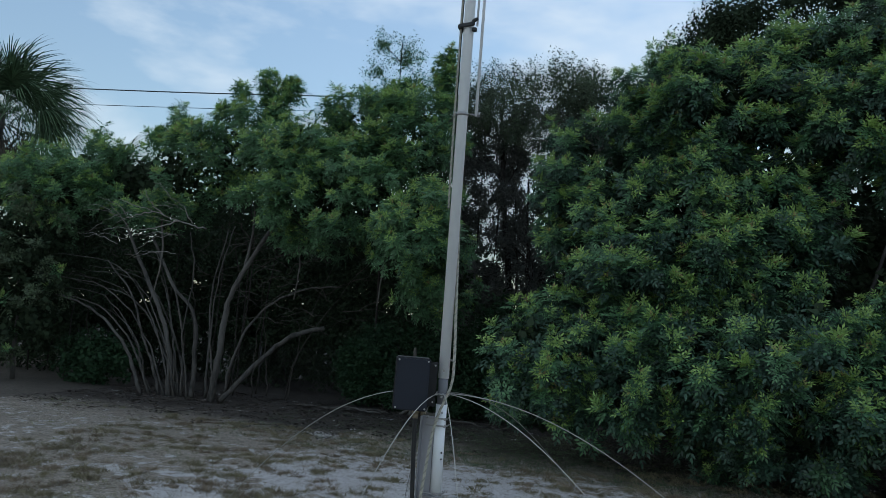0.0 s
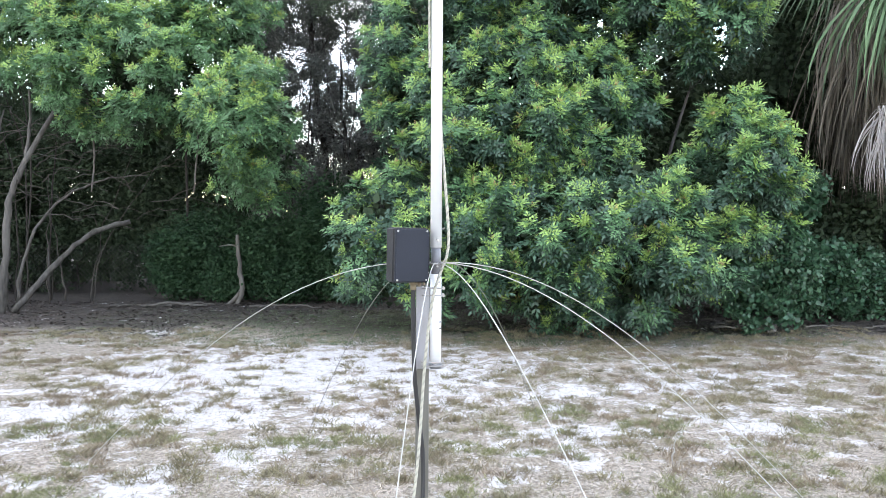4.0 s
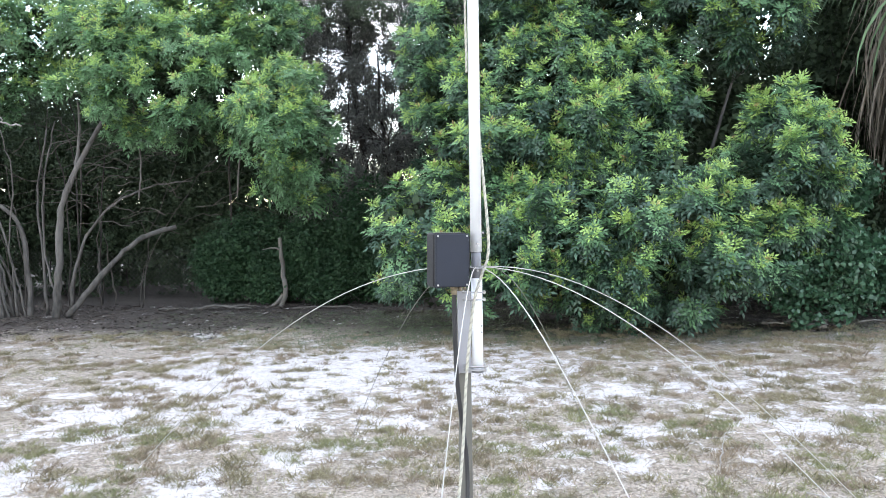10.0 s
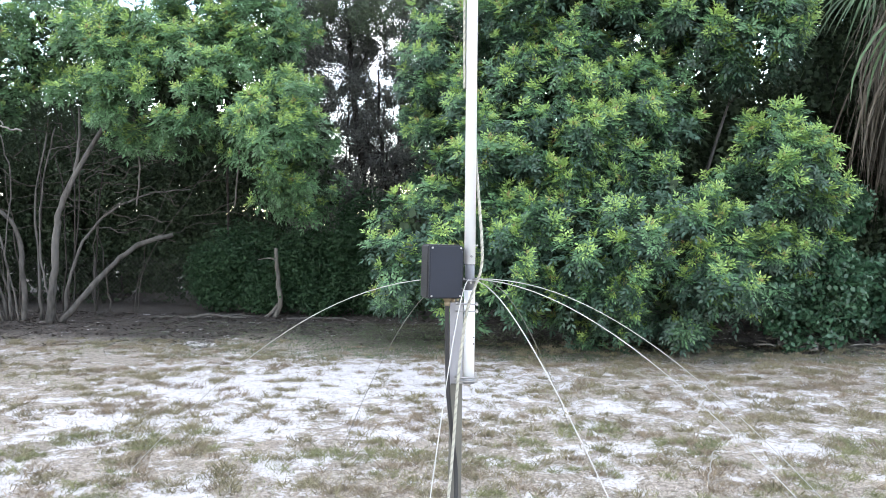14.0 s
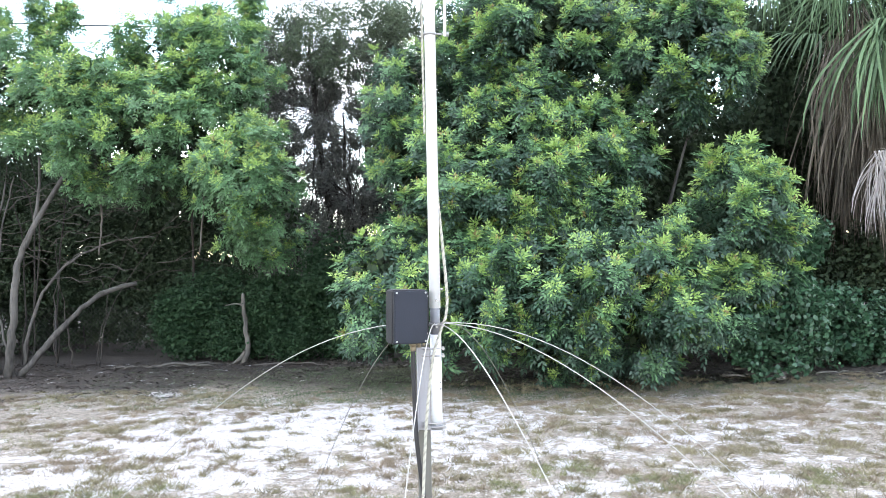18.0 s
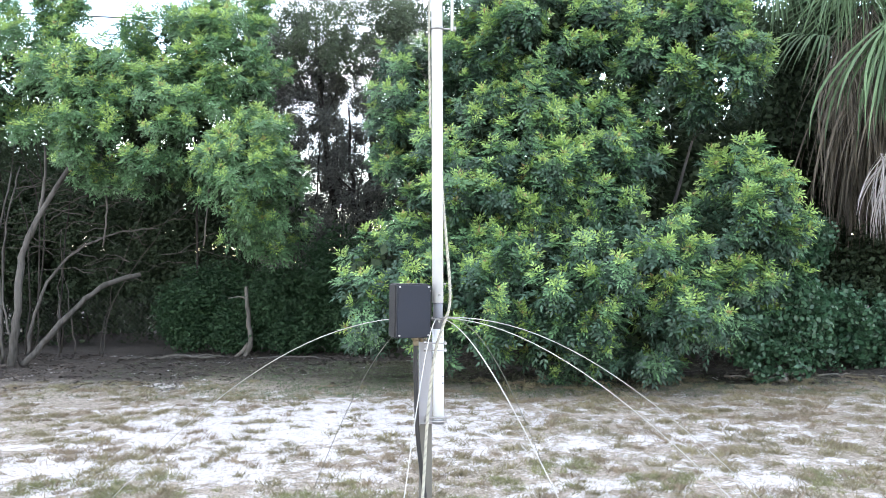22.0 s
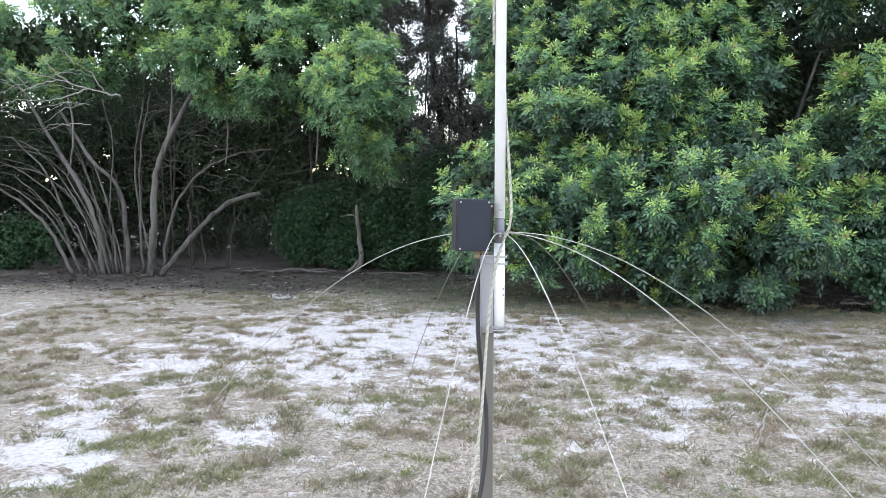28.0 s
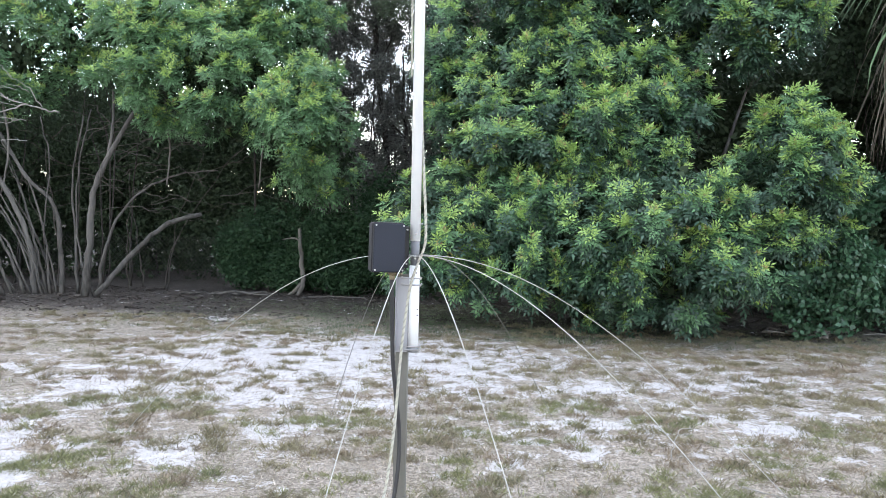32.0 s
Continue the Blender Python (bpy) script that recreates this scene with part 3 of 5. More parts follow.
    soft = add(nz(11, 6, 0.75), add(nz(38, 5, 0.75), sep.outputs[0], 1.9), 2.1)
    col = mix(sep.outputs[1], thatch, shaded_dirt)
    col = mix(rng_map(soft, 2.40, 2.60), col, sand)
    l.new(col, b.inputs["Base Color"])
    bp = n.new("ShaderNodeBump")
    bp.inputs["Strength"].default_value, bp.inputs["Distance"].default_value = 0.9, 0.03
    l.new(nz(45, 8, 0.7), bp.inputs["Height"])
    l.new(bp.outputs[0], b.inputs["Normal"])
    return tagged(part_mesh("ground", me, m), "dry sandy yard of bare white sand and thin grass", "ground", kind="structure")


ground = build_ground()


def blades(count, tall, spread, lean, seed, width=0.004, bends=2):
    """A tuft of grass blades, each a bent strip of two quads."""
    r = np.random.default_rng(seed)
    vs, fs = [], []
    for k in range(count):
        a, d = r.uniform(0, 6.28), abs(r.normal(0, spread))
        p = np.array([math.cos(a) * d, math.sin(a) * d, -0.01])
        b = r.uniform(0, 6.28)
        w = np.array([-math.sin(b), math.cos(b), 0]) * width * r.uniform(0.6, 1.4)
        h, q = tall * r.uniform(0.45, 1.15), lean * r.uniform(0.2, 1.2)
        o = np.array([math.cos(b), math.sin(b), 0]) * q * h
        n0 = len(vs)
        for t, s in ((0, 1), (0.55, 0.8), (1, 0.15)) if bends == 2 else ((0, 1), (1, 0.2)):
            c = p + np.array([0, 0, h * (t - 0.35 * t * t * min(q, 1.2))]) + o * t * t
            vs += [c - w * s, c + w * s]
        fs += [(n0 + 2 * q, n0 + 2 * q + 1, n0 + 2 * q + 3, n0 + 2 * q + 2) for q in range(bends)]
    return np.array(vs), np.array(fs)


def scatter(count, x0, x1, y0, y1, want, seed):
    r = np.random.default_rng(seed)
    made = []
    while len(made) < count:
        x, y = r.uniform(x0, x1), r.uniform(y0, y1)
        if r.uniform() < want(x, y):
            made.append((x, y, height(x, y)))
    return np.array(made)


def grass_stuff(name, places, templates, mat, size, label):
    dirs = np.tile(np.array([[0, 0, 1.0]]), (len(places), 1)) + rng.normal(0, 0.08, (len(places), 3))
    v, f = stamp(templates, places, dirs, size * rng.uniform(0.6, 1.4, len(places)))
    return tagged(part_mesh(name, raw_mesh(name, v, f), mat), label, "grass", kind="stuff")


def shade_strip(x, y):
    """The green strip of grass before the hedge, whose shade is put into its colour."""
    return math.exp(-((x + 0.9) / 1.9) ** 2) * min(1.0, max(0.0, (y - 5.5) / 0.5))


def bare(x, y):
    return (1 - sandiness(x, y)) ** 2 * (1 - 0.85 * litter_and_shade(x, y)) * (1 - 0.85 * shade_strip(x, y))


def patchy(x, y):
    return bare(x, y) * max(0.0, min(1.0, 0.15 + 1.6 * fbm(x, y, 1.1, 30.0)))


grass_stuff("grass", scatter(5600, -8.8, 7.0, 0.2, 8.0, bare, 1), [blades(18, 0.020, 0.04, 1.5, s, 0.0020, 1) for s in range(6)], GRASS, 1.0, "thin dry olive grass tufts in sand")
grass_stuff("grass", scatter(4200, -5.0, 5.0, 0.6, 6.9, lambda x, y: 0.75 * sandiness(x, y), 7), [blades(15, 0.022, 0.028, 1.2, 70 + s, 0.0026, 1) for s in range(6)], GRASS_OLIVE, 1.0, "small separate grass tufts in white sand")
grass_stuff("straw", scatter(2600, -8.5, 7.0, -1.2, 7.4, bare, 2), [blades(18, 0.024, 0.06, 1.5, 10 + s, 0.0020, 1) for s in range(6)], GRASS_STRAW, 1.0, "dead straw-coloured grass lying on the sand")
grass_stuff("grass", scatter(3600, -3.2, 3.6, -0.9, 2.4, bare, 5), [blades(16, 0.026, 0.07, 1.6, 40 + s, 0.0021, 1) for s in range(6)], GRASS, 1.0, "short dry grass mat round the post")
grass_stuff("straw", scatter(4200, -3.2, 3.6, -0.9, 2.4, bare, 6), [blades(22, 0.022, 0.07, 1.8, 50 + s, 0.0018, 1) for s in range(6)], GRASS_STRAW, 1.0, "mown dead grass round the post")
grass_stuff("weed", scatter(2600, -8.5, 7.0, -1.0, 7.0, patchy, 3), [blades(14, 0.034, 0.05, 1.3, 20 + s, 0.0030, 1) for s in range(6)], GRASS_GREEN, 1.0, "low green weeds among dry grass")


def tussock(seed, blades_n=110):
    """A low ragged mat of fine short blades, thickest in the middle, with a few longer ones."""
    r = np.random.default_rng(seed)
    vs, fs = [], []
    for k in range(blades_n):
        a, q = r.uniform(0, 6.28), abs(r.normal(0, 0.045))
        root = np.array([math.cos(a) * q * 1.3, math.sin(a) * q, -0.005])
        b = r.uniform(0, 6.28)
        d = unit(np.array([math.cos(b), math.sin(b), r.uniform(0.25, 1.6)]))
        w = unit(np.cross(d, r.normal(0, 1, 3))) * r.uniform(0.0014, 0.0024)
        L = r.uniform(0.014, 0.036) * (1.5 if r.uniform() < 0.12 else 1.0) * (1.2 - 4.0 * min(q, 0.15))
        n0 = len(vs)
        vs += [root - w, root + w, root + d * L + w * 0.5, root + d * L - w * 0.5]
        fs.append((n0, n0 + 1, n0 + 2, n0 + 3))
    return np.array(vs), np.array(fs)


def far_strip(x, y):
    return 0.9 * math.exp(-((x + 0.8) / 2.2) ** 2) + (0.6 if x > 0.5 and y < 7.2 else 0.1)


grass_stuff("grass", scatter(6500, -5.0, 5.5, 5.6, 8.8, far_strip, 17), [blades(14, 0.032, 0.06, 1.2, 120 + s, 0.0045, 1) for s in range(5)], GRASS_SHADE, 1.0, "olive grass coloured darker for the shade before the hedge")
TUSSOCKS = [tussock(90 + s) for s in range(6)]
centres = scatter(1300, -6.0, 6.0, -0.7, 7.0, lambda x, y: ((0.5 if y > 1.2 else 0.08) + 0.4 * bare(x, y)) * (1 - 0.8 * shade_strip(x, y)), 8)
r = np.random.default_rng(8)
mats = np.concatenate([c + np.concatenate([r.normal(0, r.uniform(0.02, 0.08), (2, 2)) * np.array([1.4, 0.8]), np.zeros((2, 1))], axis=1) for c in centres])
mats[:, 2] = [height(x, y) for x, y, z in mats]
half = len(mats) * 3 // 5
grass_stuff("grass", mats[:half], TUSSOCKS, GRASS_OLIVE, 1.2, "dark olive grass clumps standing out of the sand")
grass_stuff("grass", mats[half:], TUSSOCKS, GRASS, 1.15, "dry tan grass clumps standing out of the sand")


def leafy_spot(x, y):
    return max(0.02, min(1.0, 2.2 * noise.noise(Vector((x * 1.6, y * 2.0, 61)))))


grass_stuff("weed", scatter(520, -3.4, 3.6, -0.8, 2.4, leafy_spot, 19), TUSSOCKS, GRASS_GREEN, 1.0, "yellow-green weed clumps in the mown grass")


GREEN_SPOTS = ((1.35, 0.45, 0.35, 0.3), (1.75, 0.85, 0.3, 0.2), (0.82, 0.72, 0.14, 0.12), (-2.1, 0.05, 0.35, 0.25), (-2.95, 1.83, 0.25, 0.12), (-0.7, 1.9, 0.3, 0.15), (1.1, 2.6, 0.3, 0.2), (2.2, 0.6, 0.3, 0.3))


def green_spot(x, y):
    return max(math.exp(-((x - a) / rx) ** 2 - ((y - b) / ry) ** 2) for a, b, rx, ry in GREEN_SPOTS)


grass_stuff("weed", scatter(150, -3.4, 3.6, -0.8, 3.2, green_spot, 23), TUSSOCKS, GRASS_GREEN, 1.0, "fresh green weed patches in the dry grass")


def litter_leaf(seed):
    r = np.random.default_rng(seed)
    vs = []
    for k in range(7):
        p = np.array([r.normal(0, 0.08), r.normal(0, 0.08), r.uniform(0.002, 0.02)])
        a = r.uniform(0, 6.28)
        vs.append(leaf_quads(r.uniform(0.03, 0.07), r.uniform(0.012, 0.03), p, unit(np.array([math.cos(a), math.sin(a), r.normal(0, 0.25)])), unit(np.array([r.normal(0, 0.3), r.normal(0, 0.3), 1.0]))))
    v = np.concatenate(vs)
    return v, np.arange(len(v)).reshape(-1, 4)


grass_stuff("leaf_litter", scatter(3000, -9.0, 7.2, 6.2, 9.9, lambda x, y: (0.1 + 0.9 * litter_and_shade(x, y)) * (1 - 0.93 * math.exp(-((x + 0.9) / 1.7) ** 2) * (y < 8.4)), 4), [litter_leaf(s) for s in range(6)], LITTER_LEAF, 1.0, "brown fallen leaves under the trees")


# ---- antenna on its post ----
MX, MY = 0.0, 0.0
UP0 = 1.422                                    # lower end of the upper tube
mast = thing("antenna_mast", (MX, MY, 0.93), "tall silver aluminium vertical antenna mast clamped to a post", "antenna")


def mast_part(name, bm, mat, label="", parent=None):
    ob = part(name, bm, mat, parent or mast, label)
    if parent is None:
        ob.matrix_parent_inverse = Matrix.Translation((-MX, -MY, -0.93))
    return ob


mast_part("lower_tube", hollow(0.925, 1.312, 0.0235, 0.020), ALU, "dull aluminium lower tube")
mast_part("end_cap", hollow(0.915, 0.935, 0.0262, 0.010), ALU_DULL)
mast_part("insulator", hollow(1.30, UP0 + 0.02, 0.0205, 0.012), INSULATOR, "dark grey insulating spacer rod")
upper = hollow(UP0, 6.2, 0.0235, 0.020)
upper_tube = mast_part("upper_tube", upper, ALU, "bright aluminium upper tube")
mast_part("radial_ring", hollow(1.350, 1.357, 0.031, 0.02), STEEL, "thin steel ring that holds the radial wires")
for k in range(8):
    a = 2 * math.pi * k / 8 + 0.2
    bolt = tube([(math.cos(a) * 0.026, math.sin(a) * 0.026, 1.346), (math.cos(a) * 0.026, math.sin(a) * 0.026, 1.360)], 0.0026, 6)
    mast_part("ring_bolt", bolt, STEEL)
for z, a in ((1.455, -1.35), (1.50, 0.0), (1.345, -1.4), (1.28, -1.2)):
    d = Vector((math.cos(a), math.sin(a), 0))
    screw = merge(tube([d * 0.018 + Vector((0, 0, z)), d * 0.033 + Vector((0, 0, z))], 0.004, 8),
                  tube([d * 0.031 + Vector((0, 0, z)), d * 0.034 + Vector((0, 0, z))], 0.0050, 6))
    mast_part("screw", screw, STEEL)
for z in (1.112, 1.085):
    d = Vector((math.cos(-0.7), math.sin(-0.7), 0))
    mast_part("hole", tube([d * 0.0215 + Vector((0, 0, z)), d * 0.0242 + Vector((0, 0, z))], 0.0042, 10), BLACK, "dark drilled hole")
for z in (2.585,):
    mast_part("hose_clamp", hollow(z - 0.007, z + 0.007, 0.0275, 0.024), STEEL, "steel hose clamp round the tube")
    mast_part("clamp_screw", tube([(-0.034, -0.012, z), (-0.034, 0.012, z)], 0.006, 8), STEEL)
mast_part("standoff", merge(tube([(0.02, -0.006, 2.585), (0.075, -0.006, 2.582)], 0.0035, 8), tube([(0.075, -0.006, 2.574), (0.075, -0.006, 2.592)], 0.0065, 8)), STEEL, "short steel stand-off arm")
mast_part("side_rod", tube([(0.064, -0.006, 2.576), (0.068, -0.004, 3.6), (0.078, 0, 6.0)], [0.0065, 0.0065, 0.005], 10), ALU, "thin parallel aluminium rod")
mast_part("second_rod", tube([(0.036, 0.012, 3.0), (0.040, 0.012, 6.0)], 0.005, 8), ALU)
saddle = merge(box((0.075, 0.012, 0.018), (-0.002, -0.03, 2.99), 0.003, turn=Matrix.Rotation(-0.12, 4, "Y")), box((0.03, 0.018, 0.012), (0.035, -0.026, 3.012), 0.003, turn=Matrix.Rotation(-0.5, 4, "Y")),
               box((0.022, 0.02, 0.018), (0.034, -0.024, 2.968), 0.003), box((0.02, 0.06, 0.016), (-0.034, 0.0, 2.985), 0.003))
mast_part("saddle_clamp", saddle, BLACK, "black rubber saddle clamp")
mast_part("feed_tube", tube([(-0.034, 0.004, 2.62), (-0.036, 0.004, 6.0)], 0.0055, 8), BLACK, "dark line strapped along the tube")


def u_bolt(z, reach=0.055):
    pts = [(-reach, 0.03, z), (-reach, -0.028, z), (-0.02, -0.037, z), (0.02, -0.037, z), (0.031, -0.03, z), (0.031, 0.03, z)]
    return tube(curve_points(pts, 4), 0.0035, 7)


post = thing("support_post", (-0.055, 0.035, 0.0), "weathered grey galvanised steel post standing in dry grass", "post")
POST_AT = Matrix.Translation((0.055, -0.035, 0))


def post_part(name, bm, mat, label=""):
    ob = part(name, bm, mat, post, label)
    ob.matrix_parent_inverse = POST_AT
    return ob


def channel(x, y, z0, z1, w, d, t):
    """An upright U channel that opens to the back."""
    return merge(box((w, t, z1 - z0), (x, y - d / 2 + t / 2, (z0 + z1) / 2), 0.0015, 1), box((t, d - t - 0.001, z1 - z0), (x - w / 2 + t / 2, y + t / 2, (z0 + z1) / 2), 0.001, 1),
                 box((t, d - t - 0.001, z1 - z0), (x + w / 2 - t / 2, y + t / 2, (z0 + z1) / 2), 0.001, 1))


post_part("post_shaft", channel(-0.055, 0.035, -0.25, 1.27, 0.056, 0.05, 0.004), POST)
bracket = merge(box((0.055, 0.004, 0.345), (-0.053, -0.001, 1.085), 0.001, 1), box((0.004, 0.03, 0.345), (-0.079, -0.017, 1.085), 0.001, 1))
post_part("bracket", bracket, ALU_PLATE, "bright bent aluminium mounting bracket")
for z in (1.255, 1.225, 0.945, 0.93):
    post_part("u_bolt", u_bolt(z), STEEL)
for z in (1.255, 1.225, 0.945, 0.93):
    for x in (-0.055, 0.031):
        post_part("nut", tube([(x, -0.012 if x < 0 else -0.034, z), (x, -0.022 if x < 0 else -0.044, z)], 0.0065, 6), STEEL)

# ---- tuner enclosure ----
enclosure = thing("junction_box", (-0.118, -0.085, 1.285), "dark grey plastic weatherproof box bolted to the mast", "box")
enclosure.rotation_euler = (0, radians(1.0), radians(19))
part("body", box((0.146, 0.095, 0.220), (0, 0.012, 0.110), 0.006, 3), BOX_DARK, enclosure, "black moulded box body")
part("lid", box((0.140, 0.016, 0.214), (0.002, -0.0445, 0.110), 0.004, 3), BOX_GREY, enclosure, "smooth dark grey lid")
for x in (-0.059, 0.063):
    for z in (0.012, 0.208):
        s = merge(tube([(x, -0.050, z), (x, -0.0545, z)], 0.0042, 10), tube([(x, -0.0543, z), (x, -0.0552, z)], 0.0022, 6))
        part("lid_screw", s, STEEL, enclosure)
part("cable_gland", merge(tube([(0.030, 0.01, 0.004), (0.030, 0.01, -0.012)], 0.017, 6), tube([(0.030, 0.01, -0.012), (0.030, 0.01, -0.034)], 0.0125, 14)), BRASS, enclosure, "dull brass cable gland")
part("terminal", merge(tube([(0.056, 0.01, 0.0), (0.056, 0.01, -0.02)], 0.008, 8), tube([(0.068, -0.01, 0.0), (0.068, -0.01, -0.012)], 0.005, 8)), BRASS, enclosure)
part("mounting_ear", box((0.05, 0.004, 0.19), (0.085, 0.045, 0.110), 0.001, 1), BOX_DARK, enclosure)
for z in (0.035, 0.19):
    part("ear_bolt", tube([(0.098, 0.03, z), (0.098, 0.055, z)], 0.004, 8), STEEL, enclosure)

# ---- cable, ropes and radial wires ----
cable = part("coax_cable", tube(curve_points([(-0.093, -0.066, 1.258), (-0.094, -0.06, 1.17), (-0.091, -0.045, 1.0), (-0.086, -0.042, 0.88), (-0.070, -0.036, 0.72), (-0.052, -0.034, 0.56),
             (-0.052, -0.06, 0.38), (-0.075, -0.10, 0.20), (-0.12, -0.17, 0.06), (-0.19, -0.30, 0.012), (-0.5, -0.62, 0.010), (-1.1, -1.05, 0.008)], 8), 0.0095, 12), BLACK)
tagged(cable, "black coax cable hanging from box down beside post", "cable")
halyard = twisted_rope("rope", [(0.012, 0.032, 2.1), (0.020, 0.026, 1.9), (0.034, 0.0, 1.72), (0.05, -0.03, 1.5), (0.046, -0.035, 1.40), (0.018, -0.045, 1.32), (-0.012, -0.05, 1.22), (-0.035, -0.055, 1.05), (-0.05, -0.06, 0.88),
               (-0.068, -0.07, 0.6), (-0.088, -0.085, 0.40), (-0.110, -0.12, 0.25), (-0.145, -0.19, 0.08), (-0.20, -0.30, 0.015), (-0.5, -0.50, 0.012)], 0.0068, 0.034)
tagged(halyard, "pale twisted rope hanging down the mast to the ground", "rope")
upper_rope = twisted_rope("rope", [(-0.030, -0.012, 2.16), (-0.033, -0.012, 2.55), (-0.034, -0.01, 3.2), (-0.036, -0.005, 4.5), (-0.037, 0.0, 5.9)], 0.005, 0.03)
tagged(upper_rope, "thin pale rope running up along the mast tube", "rope")
coil_pts = [(0.40, -0.26, 0.012), (0.46, -0.20, 0.05), (0.50, -0.19, 0.05), (0.53, -0.28, 0.012), (0.60, -0.30, 0.010)]
for cx, cy, rx, ry, hi in ((0.74, -0.15, 0.10, 0.12, 0.09), (0.78, -0.20, 0.10, 0.11, 0.03), (0.88, -0.19, 0.075, 0.10, 0.07)):
    for k in range(9):
        a = math.pi * 1.25 - k * 2 * math.pi / 9
        coil_pts.append((cx + rx * math.cos(a), cy + ry * math.sin(a), 0.012 + hi * max(0.0, math.sin(a))))
rope_coil = twisted_rope("rope_coil", coil_pts, 0.0060, 0.028, steps=5)
tagged(rope_coil, "loose coil of pale twisted rope lying on dry grass", "rope")


def radial(turn, bow, slope):
    """A stiff wire that leaves the ring level, bows over and runs nearly straight down to the ground."""
    d = Vector((math.cos(radians(turn)), math.sin(radians(turn)), 0))
    reach = math.sqrt((1.355 + bow) ** 2 - bow * bow) / slope
    pts = []
    for k in range(29):
        run = reach * k / 28
        pts.append(d * (0.026 + run) + Vector((0, 0, 1.359 + bow - math.hypot(bow, slope * run))))
    return tube(pts, 0.0019, 6)


RADIALS = [(147.0, 1.703, 1.02), (262.1, 0.553, 1.093), (291.7, 0.555, 0.946), (328.4, 1.73, 1.342), (17.3, 1.291, 1.106), (112.1, 0.976, 0.942), (69.2, 0.864, 0.887)]
for turn, bow, slope in RADIALS:
    tagged(part("radial_wire", radial(turn, bow, slope), WIRE_BACKLIT if 60 < turn < 120 else WIRE), "thin pale wire arching from mast ring to ground", "wire", "radial wires round the mast")


# ---- trees ----
def pepper_tree(name, base, label, trunks, shells, lumps_n, lump_r, density, seed, young=2.0, extra=(), leaf=LEAF, size=1.0, young_size=1.0, inner=1.0, category="tree"):
    """trunks: lists of control points with two radii; shells: big leaf masses that lumps are set on."""
    tree = thing(name, base, label, category)
    back = Matrix.Translation(-Vector(base))
    tips = []
    for k, (pts, r0, r1) in enumerate(trunks):
        ob = part("trunk" if k == 0 else "limb", limb(pts, r0 * 0.86, r1 * 0.86, wobble=0.009, seed=seed + k), BARK, tree)
        ob.matrix_parent_inverse = back
        tips += [pts[-1], pts[len(pts) // 2]]
    lumps = list(extra)
    for k, s in enumerate(shells):
        lumps += grow_lumps(s, lumps_n[k], *lump_r, seed * 10 + k)
    tips = [q for q in tips if q[2] > 2.4] or tips
    near = [l[:3] for l in lumps[::3] if min((Vector(q) - Vector(l[:3])).length for q in tips) < 1.1]
    net = twig_net(near, tips, 0.005, seed)
    if net:
        ob = tagged(part("branchwork", net, TWIG, tree), kind="stuff")
        ob.matrix_parent_inverse = back
    crown(tree, lumps, PEPPER, leaf, density, size, label="dense glossy green compound leaves")
    # Coarse dark leaves added inside to stop light and deepen the gaps.
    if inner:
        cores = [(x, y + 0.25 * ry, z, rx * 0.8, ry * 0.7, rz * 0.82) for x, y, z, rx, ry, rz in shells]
        crown(tree, cores, VINE, LEAF_DARK, 14 * inner, 1.6, name="inner_leaves", bias=-0.6, lo=0.3, label="dark filler leaves added inside the crown to block light")
    if young:
        shoots(tree, lumps, young, young_size, seed, leaf)
    return tree


# The large pepper bush behind the mast.
pepper_tree("pepper_bush", (2.2, 7.6, 0.0), "huge dense green pepper bush reaching down to the ground", 
            [([(2.2, 7.7, 0), (2.1, 7.8, 1.4), (1.9, 8.0, 3.0), (1.8, 8.2, 4.6)], 0.09, 0.03), ([(2.6, 7.8, 0), (3.3, 7.7, 1.5), (3.9, 7.7, 3.4)], 0.07, 0.02),
             ([(1.8, 7.7, 0), (0.9, 7.5, 1.0), (-0.3, 7.0, 1.6)], 0.06, 0.015), ([(2.0, 7.7, 0.5), (1.2, 8.0, 2.4), (0.9, 8.1, 4.2)], 0.06, 0.02)],
            [(2.15, 6.45, 1.2, 2.35, 1.25, 1.1), (-0.35, 6.6, 1.2, 0.95, 0.7, 0.95), (1.5, 7.5, 3.1, 1.75, 1.1, 1.4), (1.9, 7.9, 4.8, 1.9, 1.1, 1.2), (4.05, 6.5, 1.9, 0.7, 0.7, 1.25), (3.75, 7.4, 4.6, 1.1, 0.9, 1.0), (-0.15, 8.1, 3.5, 0.75, 0.7, 1.6), (1.3, 6.8, 2.5, 1.45, 0.7, 0.8), (3.5, 8.2, 5.7, 1.5, 0.8, 0.8)],
            (150, 44, 95, 105, 52, 56, 40, 56, 60), (0.15, 0.30), 7, 11, young=2.5, inner=1.5)

def spire(x, y, z0, z1):
    """A run of ever smaller leaf lumps, up one leading shoot."""
    n = max(3, int((z1 - z0) / 0.11))
    r = np.random.default_rng(int(abs(x) * 100))
    return [(x + r.normal(0, 0.20 * (1.1 - k / n)), y + r.normal(0, 0.1), z0 + (z1 - z0) * k / (n - 1), *([0.24 - 0.14 * k / (n - 1)] * 3)) for k in range(n)]


